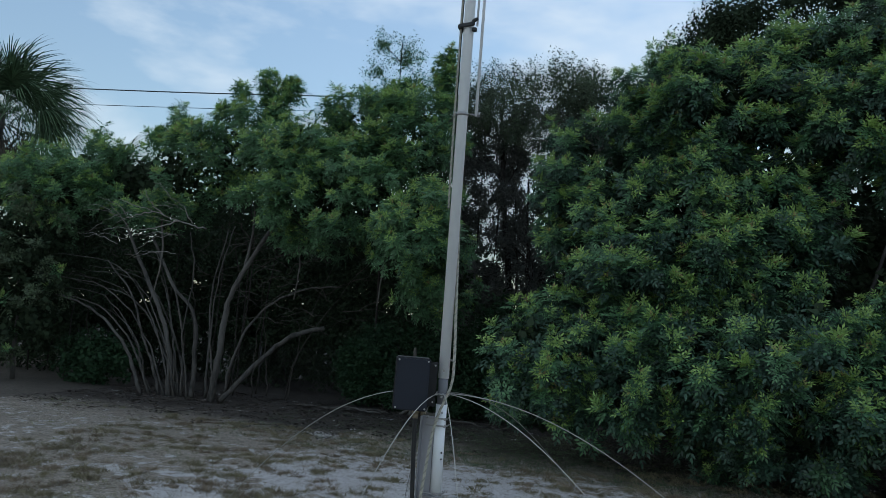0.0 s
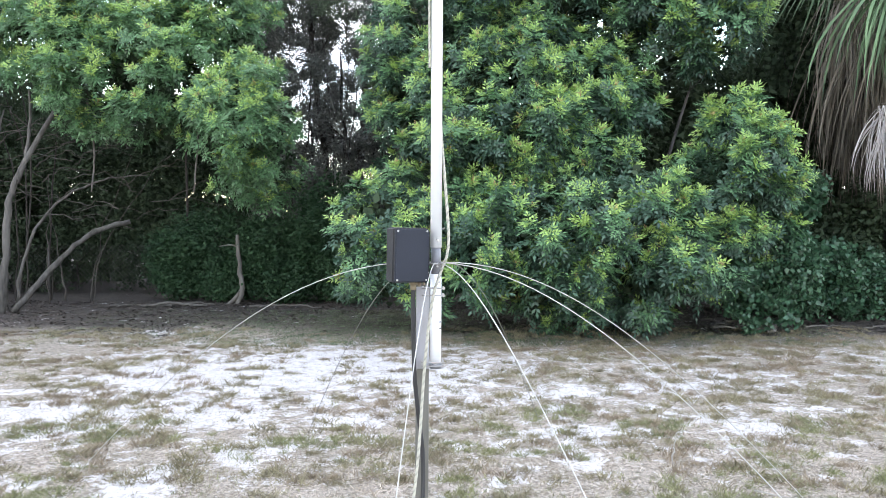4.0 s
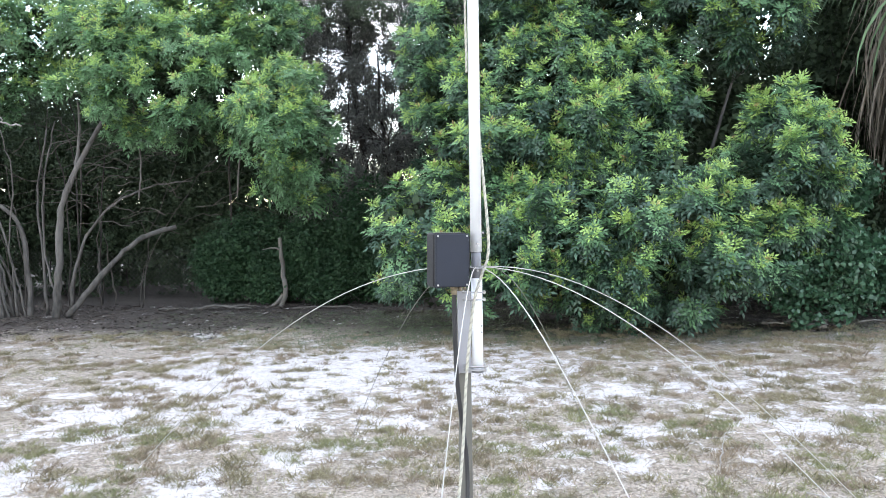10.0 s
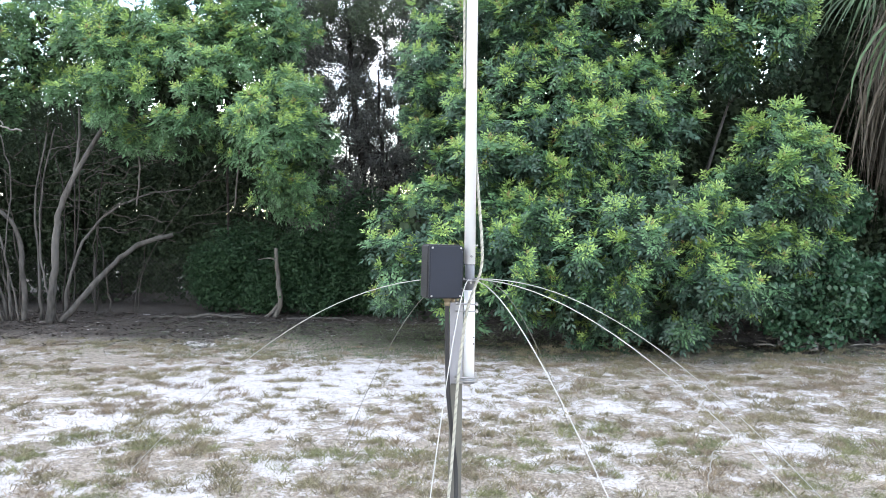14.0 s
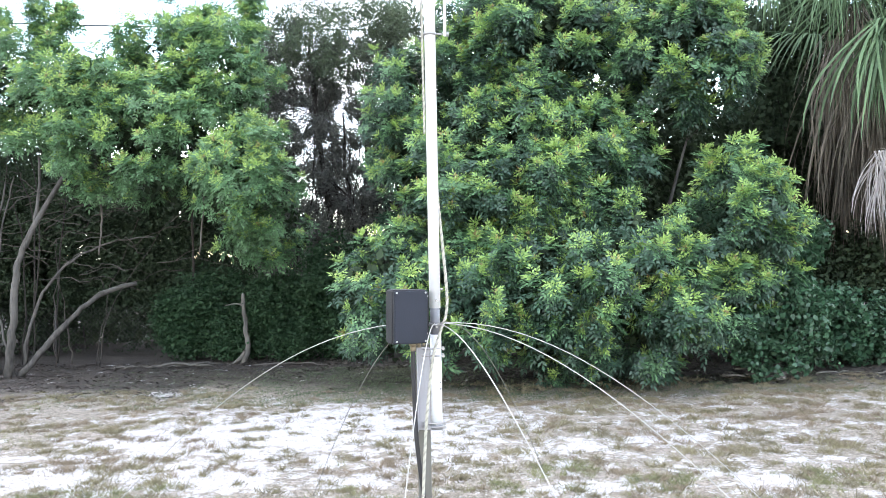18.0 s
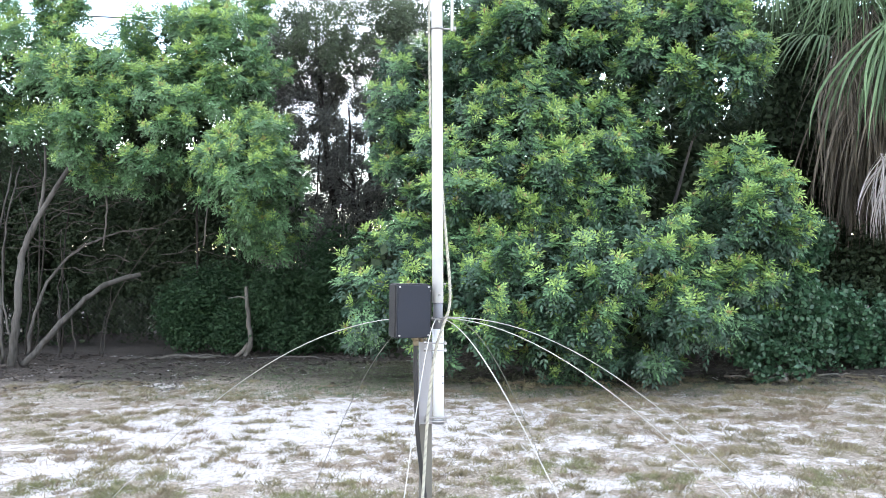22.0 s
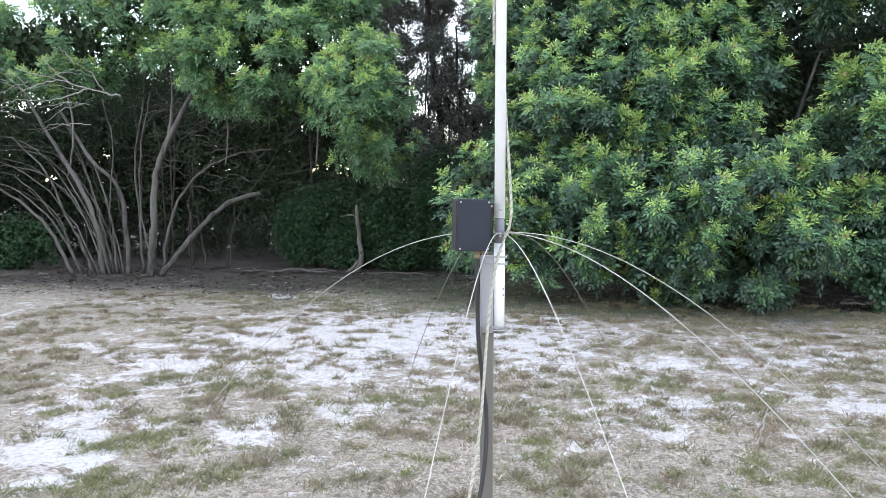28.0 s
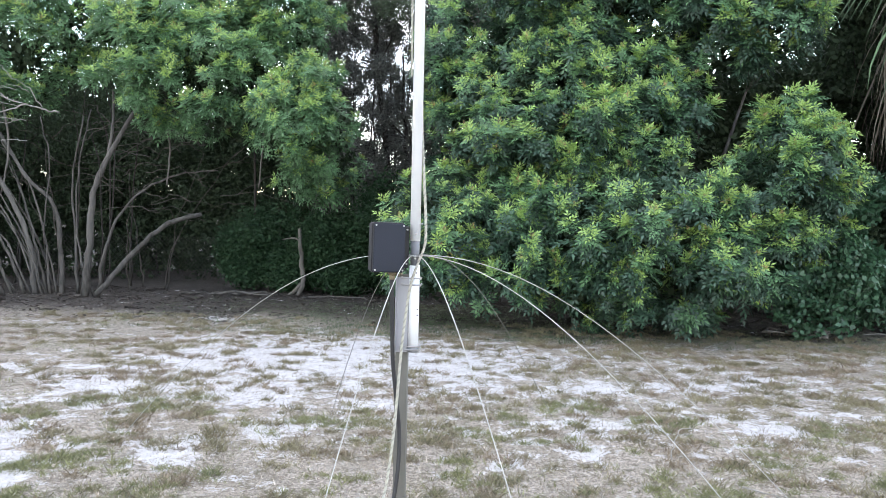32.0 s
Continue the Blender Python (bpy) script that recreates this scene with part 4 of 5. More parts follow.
# Trees and thicket of the left side.
pepper_tree("pepper_tree", (-6.55, 8.5, 0.0), "spreading pepper tree with bare grey trunks and green crown",
            [([(-6.6, 8.5, -0.05), (-6.52, 8.5, 0.7), (-6.46, 8.5, 1.5), (-6.36, 8.5, 2.0), (-5.95, 8.55, 2.8), (-5.4, 8.7, 3.7)], 0.078, 0.035),
             ([(-6.42, 8.55, 0.02), (-6.2, 8.7, 0.35), (-5.85, 8.95, 0.85), (-5.45, 9.2, 1.25), (-4.98, 9.5, 1.42)], 0.06, 0.045),
             ([(-6.45, 8.7, 0.1), (-6.35, 8.8, 0.95), (-5.95, 9.0, 1.72), (-5.3, 9.2, 2.1), (-4.6, 9.3, 2.2)], 0.035, 0.012),
             ([(-6.5, 8.6, 0), (-6.85, 8.7, 1.0), (-6.85, 8.8, 2.3), (-6.7, 8.9, 3.2)], 0.02, 0.012),
             ([(-6.4, 8.5, 1.9), (-6.2, 8.5, 2.3), (-6.15, 8.6, 2.9), (-6.2, 8.7, 3.5)], 0.04, 0.02)],
            [(-4.3, 8.7, 3.7, 2.2, 1.0, 1.0), (-2.75, 8.1, 2.95, 0.85, 0.8, 0.85), (-5.4, 9.0, 4.4, 1.4, 0.9, 0.75), (-3.9, 9.2, 4.8, 1.4, 1.0, 1.0), (-2.6, 8.8, 2.3, 0.6, 0.5, 0.6)],
            (90, 40, 38, 54, 24), (0.16, 0.32), 5, 12, young=2.2, inner=0.75, leaf=LEAF_SUNLIT, extra=spire(-6.1, 9.4, 5.0, 6.1) + spire(-6.6, 9.4, 5.0, 6.3) + spire(-5.0, 9.3, 4.9, 5.5) + spire(-3.0, 9.7, 5.6, 6.7) + spire(-3.7, 9.5, 5.4, 6.1))
pepper_tree("pepper_tree", (-7.4, 8.7, 0.0), "many-stemmed pepper tree with arching bare grey trunks",
            [([(-7.12, 8.7, -0.05), (-7.14, 8.7, 0.7), (-7.27, 8.7, 1.53), (-7.77, 8.7, 2.03), (-8.4, 8.8, 2.9)], 0.055, 0.03),
             ([(-7.53, 8.6, -0.05), (-7.6, 8.6, 0.7), (-7.86, 8.6, 1.44), (-8.48, 8.6, 2.43), (-9.0, 8.7, 3.2)], 0.065, 0.03),
             ([(-8.05, 8.5, 0), (-8.5, 8.5, 0.8), (-9.2, 8.5, 1.4), (-10.0, 8.4, 1.7)], 0.042, 0.018),
             ([(-7.7, 8.55, 0), (-7.9, 8.5, 0.6), (-8.15, 8.5, 1.05), (-8.5, 8.5, 1.79), (-9.1, 8.5, 2.4)], 0.032, 0.014),
             ([(-6.9, 8.8, 0), (-6.95, 8.85, 0.9), (-7.05, 8.9, 1.9), (-6.9, 9.0, 3.1)], 0.03, 0.015),
             ([(-7.3, 8.65, 0), (-7.4, 8.65, 1.0), (-7.7, 8.7, 1.9), (-8.2, 8.7, 2.6)], 0.026, 0.012),
             ([(-7.15, 8.6, 0.0), (-7.2, 8.55, 0.5), (-7.3, 8.5, 1.1), (-7.2, 8.5, 2.2), (-7.3, 8.4, 3.0)], 0.018, 0.010),
             ([(-7.9, 8.6, 0), (-8.1, 8.5, 0.5), (-8.2, 8.4, 1.0), (-8.7, 8.3, 1.5)], 0.02, 0.008),
             ([(-7.4, 8.7, 0), (-7.6, 8.7, 0.9), (-7.9, 8.8, 1.7), (-8.2, 8.9, 2.2)], 0.03, 0.012)],
            [(-8.6, 9.1, 4.0, 1.9, 0.9, 0.95), (-7.2, 9.3, 4.7, 1.1, 0.8, 0.8), (-10.6, 8.9, 3.8, 1.6, 0.9, 0.9)],
            (44, 28, 44), (0.17, 0.34), 5, 13, young=2.0, inner=0.75, leaf=LEAF_SUNLIT, extra=spire(-8.6, 9.4, 4.9, 5.6) + spire(-7.2, 9.4, 5.3, 6.0) + spire(-10.2, 9.2, 4.6, 5.2))
pepper_tree("pepper_bush", (-11.0, 8.4, 0.0), "dull green bush closing the edge of the yard",
            [([(-11.0, 8.5, 0), (-11.1, 8.5, 1.2), (-11.3, 8.6, 2.6)], 0.06, 0.02)],
            [(-11.3, 8.2, 2.0, 1.5, 0.9, 1.9), (-13.5, 7.4, 2.4, 1.8, 1.0, 2.0)], (50, 40), (0.22, 0.42), 8, 14, young=0.8, leaf=LEAF_DULL)

# Thin bare stems under the crowns, and one airy leading shoot.
tangle = thing("bare_shrub", (-7.0, 9.4, 0.0), "tangle of thin bare grey stems under the trees", "shrub")
r = np.random.default_rng(21)
for k in range(6):
    x, y = r.uniform(-9.0, -5.6), r.uniform(9.2, 10.6)
    lean, h = (x + 7.0) * 0.5 + r.normal(0, 0.3), r.uniform(1.2, 3.2)
    ob = part("stem", limb([(x, y, -0.03), (x + lean * 0.25, y, h * 0.45), (x + lean, y + r.normal(0, 0.2), h)], r.uniform(0.008, 0.02), 0.005, sides=5, wobble=0.02, seed=500 + k), TWIG, tangle)
    ob.matrix_parent_inverse = Matrix.Translation((7.0, -9.4, 0))
for k in range(64):
    x, y, z = r.uniform(-10.0, -4.2), r.uniform(8.7, 10.4), r.uniform(1.2, 3.2)
    a, L = r.uniform(-0.6, 0.6) + (math.pi if r.uniform() < 0.5 else 0), r.uniform(0.6, 1.6)
    ob = part("twig", limb([(x, y, z), (x + L * 0.5 * math.cos(a), y, z + 0.15 + L * 0.3 * math.sin(a)), (x + L * math.cos(a), y, z + L * 0.5 * math.sin(a))], 0.010, 0.003, sides=4, wobble=0.02, seed=600 + k), TWIG, tangle)
    ob.matrix_parent_inverse = Matrix.Translation((7.0, -9.4, 0))
for k in range(9):
    x, y = -7.6 + r.normal(0, 0.25), 8.7 + r.uniform(-0.2, 0.3)
    L, h = r.uniform(1.4, 3.2), r.uniform(1.5, 2.9)
    ob = part("stem", limb([(x, y, -0.03), (x - L * 0.18, y, h * 0.5), (x - L * 0.5, y, h * 0.9), (x - L, y - 0.1, h * r.uniform(0.92, 1.08))], r.uniform(0.014, 0.026), 0.005, sides=6, wobble=0.012, seed=700 + k), BARK, tangle)
    ob.matrix_parent_inverse = Matrix.Translation((7.0, -9.4, 0))
leader = thing("sapling", (-4.2, 10.2, 0.0), "slender airy sapling rising above the crowns", "tree")
ob = part("trunk", limb([(-4.2, 10.2, 0), (-4.25, 10.2, 3.0), (-4.2, 10.2, 5.5), (-4.15, 10.2, 7.2)], 0.028, 0.008, sides=6, wobble=0.02, seed=33), BARK_DARK, leader)
ob.matrix_parent_inverse = Matrix.Translation((4.2, -10.2, 0))
lead_lumps = [(-4.2 + 0.45 * math.sin(k * 2.4), 10.2, 5.3 + 0.19 * k, 0.30, 0.25, 0.28) for k in range(11)]
ob = part("branchwork", twig_net([l[:3] for l in lead_lumps], [(-4.2, 10.2, 5), (-4.2, 10.2, 6), (-4.15, 10.2, 6.8)], 0.008, 8), BARK, leader)
ob.matrix_parent_inverse = Matrix.Translation((4.2, -10.2, 0))
crown(leader, lead_lumps, FINE, LEAF_MID, 34, 0.9, up=0.5, bias=-1, lo=0.2)

# Bleached bare branches that reach out of the crown.
dead_spray = thing("dead_branch", (-6.8, 8.3, 3.0), "bleached bare branch reaching out of the crown", "branch")
for k, (pts, r0, r1) in enumerate([([(-6.9, 8.3, 3.05), (-7.1, 8.15, 3.08), (-7.3, 8.05, 3.15), (-7.84, 8.0, 3.3), (-8.6, 8.0, 3.5)], 0.015, 0.005), ([(-7.3, 8.05, 3.15), (-7.7, 8.0, 3.02), (-8.13, 8.0, 2.94)], 0.014, 0.004),
                                   ([(-7.84, 8.0, 3.3), (-8.2, 7.95, 3.2), (-8.5, 7.9, 3.05)], 0.011, 0.004), ([(-7.6, 8.02, 3.22), (-7.9, 8.0, 3.45), (-8.1, 8.0, 3.7)], 0.011, 0.004), ([(-8.13, 8.0, 2.94), (-8.5, 7.95, 2.98), (-8.8, 7.9, 2.9)], 0.007, 0.003),
                                   ([(-7.1, 8.15, 3.12), (-7.3, 8.1, 3.4), (-7.6, 8.0, 3.62)], 0.010, 0.004)]):
    ob = part("branch" if k == 0 else "twig", limb(pts, r0, r1, sides=6, wobble=0.012, seed=400 + k), BARK_BLEACHED, dead_spray)
    ob.matrix_parent_inverse = Matrix.Translation((6.8, -8.3, -3.0))
r = np.random.default_rng(41)
for k in range(16):
    x, z = r.uniform(-9.0, -7.2), r.uniform(2.5, 3.6)
    L, a = r.uniform(0.35, 0.9), r.normal(0.1, 0.4)
    ob = part("twig", limb([(x, 8.1, z), (x - 0.5 * L * math.cos(a), 8.0, z + 0.5 * L * math.sin(a) + 0.04), (x - L * math.cos(a), 7.95, z + L * math.sin(a) - 0.06)], 0.007, 0.003, sides=4, wobble=0.012, seed=440 + k), BARK_BLEACHED, dead_spray)
    ob.matrix_parent_inverse = Matrix.Translation((6.8, -8.3, -3.0))
for pts in ([(-3.5, 8.6, 3.3), (-3.56, 8.6, 2.6), (-3.63, 8.6, 1.88)], [(-5.4, 8.9, 3.4), (-5.3, 8.9, 2.5), (-5.35, 8.9, 1.9)], [(-8.1, 8.6, 3.3), (-8.0, 8.6, 2.4), (-8.15, 8.6, 1.7)]):
    tagged(part("hanging_stem", limb(pts, 0.02, 0.012, sides=6, wobble=0.008, seed=int(-pts[0][0] * 7)), BARK_PALE), "thin dead stem hanging out of the crown", "branch", "hanging dead stems")


def thicket(name, base, label, shells, templates, mat, density, size, seed, category="hedge", stems_n=2, lumpy=0):
    """A row of shrubs: one mass of leaves and one sheaf of stems for each shell."""
    t = thing(name, base, label, category)
    r = np.random.default_rng(seed)
    for s in shells:
        crown(t, [s] + (grow_lumps(s, lumpy, 0.14, 0.30, seed, 0.8) if lumpy else []), templates, mat, density, size, "shrub_foliage", bias=-0.4, lo=0.35)
        stems = []
        for k in range(stems_n):
            x, y = s[0] + r.normal(0, s[3] * 0.3), s[1] + r.normal(0, 0.1)
            stems.append(limb([(x, y, -0.05), (x + r.normal(0, 0.15), y, s[2] * 0.6), (x + r.normal(0, 0.4), y, s[2] + s[5] * 0.6)], 0.016, 0.008, sides=5, wobble=0.02, seed=seed + k))
        if stems:
            ob = part("stem", merge(*stems), BARK_DARK, t)
            ob.matrix_parent_inverse = Matrix.Translation(-Vector(base))
    return t


thicket("vine_hedge", (-3.3, 10.2, 0.0), "dark green hedge overgrown with broad-leaved vine",
        [(-3.6, 10.25, 0.8, 1.1, 0.5, 0.85), (-2.5, 10.1, 0.75, 0.8, 0.5, 0.8), (-4.4, 10.4, 0.7, 0.5, 0.4, 0.65), (-1.5, 10.1, 1.0, 0.9, 0.6, 1.2)], CREEPER, LEAF_VINE, 60, 1.2, 5, lumpy=26)
thicket("vine_patch", (4.7, 6.7, 0.0), "broad-leaved blue-green vine climbing the bush edge", [(4.5, 6.5, 0.75, 0.75, 0.35, 0.7), (4.9, 6.75, 1.7, 0.35, 0.3, 0.6), (5.6, 7.3, 0.6, 0.6, 0.35, 0.6), (6.5, 7.6, 0.5, 0.6, 0.3, 0.5)], VINE, LEAF_BLUE, 46, 1.0, 15, stems_n=0, lumpy=10)
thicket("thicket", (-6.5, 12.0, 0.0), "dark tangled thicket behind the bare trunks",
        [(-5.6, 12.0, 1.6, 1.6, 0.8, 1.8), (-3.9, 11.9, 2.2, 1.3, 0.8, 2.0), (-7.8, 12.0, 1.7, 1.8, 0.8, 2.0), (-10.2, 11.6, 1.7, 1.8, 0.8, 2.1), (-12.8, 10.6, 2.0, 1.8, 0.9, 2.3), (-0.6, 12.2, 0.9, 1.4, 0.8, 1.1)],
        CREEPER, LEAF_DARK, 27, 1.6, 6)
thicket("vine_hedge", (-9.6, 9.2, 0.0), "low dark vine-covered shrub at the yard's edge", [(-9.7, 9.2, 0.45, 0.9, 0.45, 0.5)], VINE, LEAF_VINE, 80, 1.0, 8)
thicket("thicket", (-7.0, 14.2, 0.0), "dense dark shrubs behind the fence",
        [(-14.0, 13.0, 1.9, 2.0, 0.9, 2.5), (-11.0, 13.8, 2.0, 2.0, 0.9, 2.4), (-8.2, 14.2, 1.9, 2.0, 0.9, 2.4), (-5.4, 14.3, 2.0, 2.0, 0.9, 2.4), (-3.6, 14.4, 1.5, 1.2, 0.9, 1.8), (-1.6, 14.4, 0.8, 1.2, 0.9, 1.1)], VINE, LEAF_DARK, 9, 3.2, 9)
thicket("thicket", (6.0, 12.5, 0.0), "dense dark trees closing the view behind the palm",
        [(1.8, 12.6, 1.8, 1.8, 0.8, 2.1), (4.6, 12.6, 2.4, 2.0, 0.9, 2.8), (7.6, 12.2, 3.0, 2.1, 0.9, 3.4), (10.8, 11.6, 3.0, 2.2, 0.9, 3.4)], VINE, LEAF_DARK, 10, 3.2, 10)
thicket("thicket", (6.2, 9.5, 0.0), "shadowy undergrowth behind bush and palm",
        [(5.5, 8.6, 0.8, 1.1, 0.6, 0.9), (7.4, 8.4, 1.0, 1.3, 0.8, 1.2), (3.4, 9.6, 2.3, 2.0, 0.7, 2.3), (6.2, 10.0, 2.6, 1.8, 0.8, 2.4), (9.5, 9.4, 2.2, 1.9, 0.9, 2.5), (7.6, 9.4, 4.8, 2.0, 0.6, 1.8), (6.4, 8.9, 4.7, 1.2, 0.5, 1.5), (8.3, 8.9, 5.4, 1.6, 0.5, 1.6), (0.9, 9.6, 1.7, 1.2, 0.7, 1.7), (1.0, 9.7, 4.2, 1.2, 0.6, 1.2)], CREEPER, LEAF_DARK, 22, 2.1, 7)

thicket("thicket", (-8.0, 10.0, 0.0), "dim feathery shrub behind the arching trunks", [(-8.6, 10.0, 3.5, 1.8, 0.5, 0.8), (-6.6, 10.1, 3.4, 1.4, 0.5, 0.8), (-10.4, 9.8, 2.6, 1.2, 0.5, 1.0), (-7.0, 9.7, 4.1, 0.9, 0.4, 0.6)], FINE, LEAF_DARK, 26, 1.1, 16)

# Leaf masses added overhead only to keep light out of the understory.
thicket("thicket", (-6.5, 11.0, 0.0), "added leaf masses behind the crowns that shade the bare trunks", [(-11.2, 10.4, 4.0, 1.8, 1.2, 0.8), (-5.2, 12.6, 3.6, 2.0, 0.8, 0.8), (-8.6, 12.8, 3.6, 2.2, 0.8, 0.8)], VINE, LEAF_DARK, 7, 2.4, 26, "tree")

# The tall thin-leaved tree in the gap.
gap_tree = thing("tall_tree", (-1.2, 11.2, 0.0), "tall dark tree with sparse small leaves against sky", "tree")
gap_back = Matrix.Translation((1.2, -11.2, 0))
for k, (pts, r0, r1) in enumerate([([(-1.2, 11.2, 0), (-1.25, 11.2, 2), (-1.1, 11.2, 4), (-0.9, 11.2, 6.4)], 0.14, 0.03), ([(-1.5, 11.3, 0), (-1.9, 11.3, 2.5), (-2.2, 11.3, 5.0), (-2.3, 11.3, 6.6)], 0.09, 0.02),
                                   ([(-1.1, 11.3, 0.6), (-0.6, 11.3, 2.6), (-0.2, 11.3, 4.6), (0.1, 11.3, 6.3)], 0.08, 0.02), ([(-1.2, 11.2, 1.2), (-1.5, 11.1, 2.8), (-1.6, 11.1, 4.6)], 0.05, 0.02)]):
    ob = part("trunk" if k == 0 else "limb", limb(pts, r0, r1, wobble=0.03, seed=90 + k), BARK_DARK, gap_tree)
    ob.matrix_parent_inverse = gap_back
r = np.random.default_rng(77)
gap_lumps = [(r.uniform(-3.7, 0.3), r.uniform(10.8, 12.2), r.uniform(1.6, 6.4), *([r.uniform(0.07, 0.17)] * 3)) for k in range(1150)]
ob = part("branchwork", twig_net([l[:3] for l in gap_lumps[::9]], [(-1.1, 11.2, 3), (-1, 11.2, 5), (-2.1, 11.3, 4.5), (-0.3, 11.3, 4.2), (-1.5, 11.2, 3)], 0.010, 4), BARK_DARK, gap_tree)
ob.matrix_parent_inverse = gap_back
crown(gap_tree, gap_lumps, GAP_SPRAY, LEAF_GLARE, 74, 1.0, up=0.1, bias=-1, lo=0.2)
gap_top = grow_lumps((-1.7, 11.2, 6.1, 2.5, 0.8, 0.9), 70, 0.16, 0.40, 78, 0.9)
crown(gap_tree, gap_top, FINE, LEAF_TOP, 22, 1.0, name="top_leaves", up=0.3, bias=-1)
for k in range(9):
    x = -2.6 + 0.26 * k
    ob = part("limb", limb([(x, 11.3, 1.0), (x + 0.1 * math.sin(k * 2.3), 11.3, 3.0), (x + 0.25 * math.sin(k * 1.7), 11.3, 5.6)], 0.022, 0.008, sides=5, wobble=0.03, seed=150 + k), BARK_DARK, gap_tree)
    ob.matrix_parent_inverse = gap_back

back_tree = thing("tall_tree", (4.2, 11.5, 0.0), "tall dark tree rising behind the green bush", "tree")
ob = part("trunk", limb([(4.2, 11.5, 0), (4.1, 11.5, 3.5), (4.3, 11.5, 7.5)], 0.2, 0.06, wobble=0.02, seed=3), BARK_DARK, back_tree)
ob.matrix_parent_inverse = Matrix.Translation((-4.2, -11.5, 0))
back_lumps = grow_lumps((3.6, 11.5, 7.4, 2.3, 0.9, 1.6), 60, 0.35, 0.6, 55) + grow_lumps((6.4, 11.4, 7.6, 1.6, 0.9, 1.8), 34, 0.35, 0.6, 56)
crown(back_tree, back_lumps, GAP_SPRAY, LEAF_DARK, 26, 1.4, up=0.2, bias=-0.8, lo=0.3)


# ---- palms ----
def fan_frond(seed, length=1.0, petiole=0.9, segments=34, fold=0.55, hang=0.55, width=0.03, fan=2.3):
    """A palm leaf: a stalk along +x and a fan of long strips that droop at their ends."""
    r = np.random.default_rng(seed)
    vs, fs = [], []

    def strip(p, d, L, w, drop):
        side = unit(np.cross(d, np.array([0, 0, 1.0])) + np.array([0, 0, 0.5]) * r.uniform(-1, 1))
        n0, n = len(vs), 6
        for k in range(n + 1):
            t = k / n
            c = p + d * L * t * (1 - 0.25 * drop * t) - np.array([0, 0, drop * L * t ** 2.2])
            s = w * (0.5 + 0.9 * t if t < 0.35 else 0.82 * (1 - ((t - 0.35) / 0.65) ** 1.6) + 0.03)
            vs.append(c - side * s / 2)
            vs.append(c + side * s / 2)
        for k in range(n):
            fs.append((n0 + 2 * k, n0 + 2 * k + 1, n0 + 2 * k + 3, n0 + 2 * k + 2))

    strip(np.zeros(3), np.array([1.0, 0, 0.0]), petiole + length * 0.35, 0.035, 0.12)
    hub = np.array([petiole, 0, -0.06])
    for k in range(segments):
        u = k / (segments - 1) * 2 - 1
        a = u * fan
        along = 0.35 * length * (1 - abs(u))
        d = unit(np.array([math.cos(a), math.sin(a), 0.25 * (1 - abs(u)) - fold * abs(math.sin(a)) * 0.6]))
        strip(hub + np.array([along, 0, -0.05 * along]), d, length * (1 - 0.25 * abs(u)) * r.uniform(0.85, 1.1), width, hang * r.uniform(0.6, 1.3))
    return np.array(vs), np.array(fs)


FRONDS = [fan_frond(200 + s, length=1.15, petiole=1.0, segments=46, hang=0.8, width=0.038, fan=1.9) for s in range(3)]


def hanging_frond(seed, out_by=0.7, down=0.35, length=1.5, segments=34, spread=0.26, width=0.015):
    """A dead palm leaf: a stalk that bends out along +x and narrow strips that hang straight down from its end."""
    r = np.random.default_rng(seed)
    vs, fs = [], []

    def strip(pts, w):
        n0 = len(vs)
        b = r.uniform(0, 6.28)
        side = np.array([math.cos(b), math.sin(b), 0])
        for k, p in enumerate(pts):
            t = k / (len(pts) - 1)
            q = w * (0.7 + 0.6 * t if t < 0.4 else 0.94 * (1 - ((t - 0.4) / 0.6) ** 1.7) + 0.05)
            vs.append(p - side * q / 2)
            vs.append(p + side * q / 2)
        for k in range(len(pts) - 1):
            fs.append((n0 + 2 * k, n0 + 2 * k + 1, n0 + 2 * k + 3, n0 + 2 * k + 2))

    strip([np.array([out_by * math.sin(t * 1.4), 0, -down * t * t]) for t in np.linspace(0, 1, 6)], 0.04)
    for k in range(segments):
        start = np.array([out_by * r.uniform(0.8, 1.05), r.normal(0, 0.06), -down * r.uniform(0.8, 1.1)])
        off = np.array([r.normal(0.05, spread), r.normal(0, spread), 0])
        L = length * r.uniform(0.6, 1.1)
        strip([start + off * math.sin(t * 1.5) * L * 0.5 - np.array([0, 0, L * t * (0.75 + 0.25 * t)]) + np.array([0.03 * math.sin(5 * t + k), 0.03 * math.cos(4 * t + k), 0]) for t in np.linspace(0, 1, 7)], width)
    return np.array(vs), np.array(fs)


DEAD_FRONDS = [hanging_frond(220 + s) for s in range(4)]


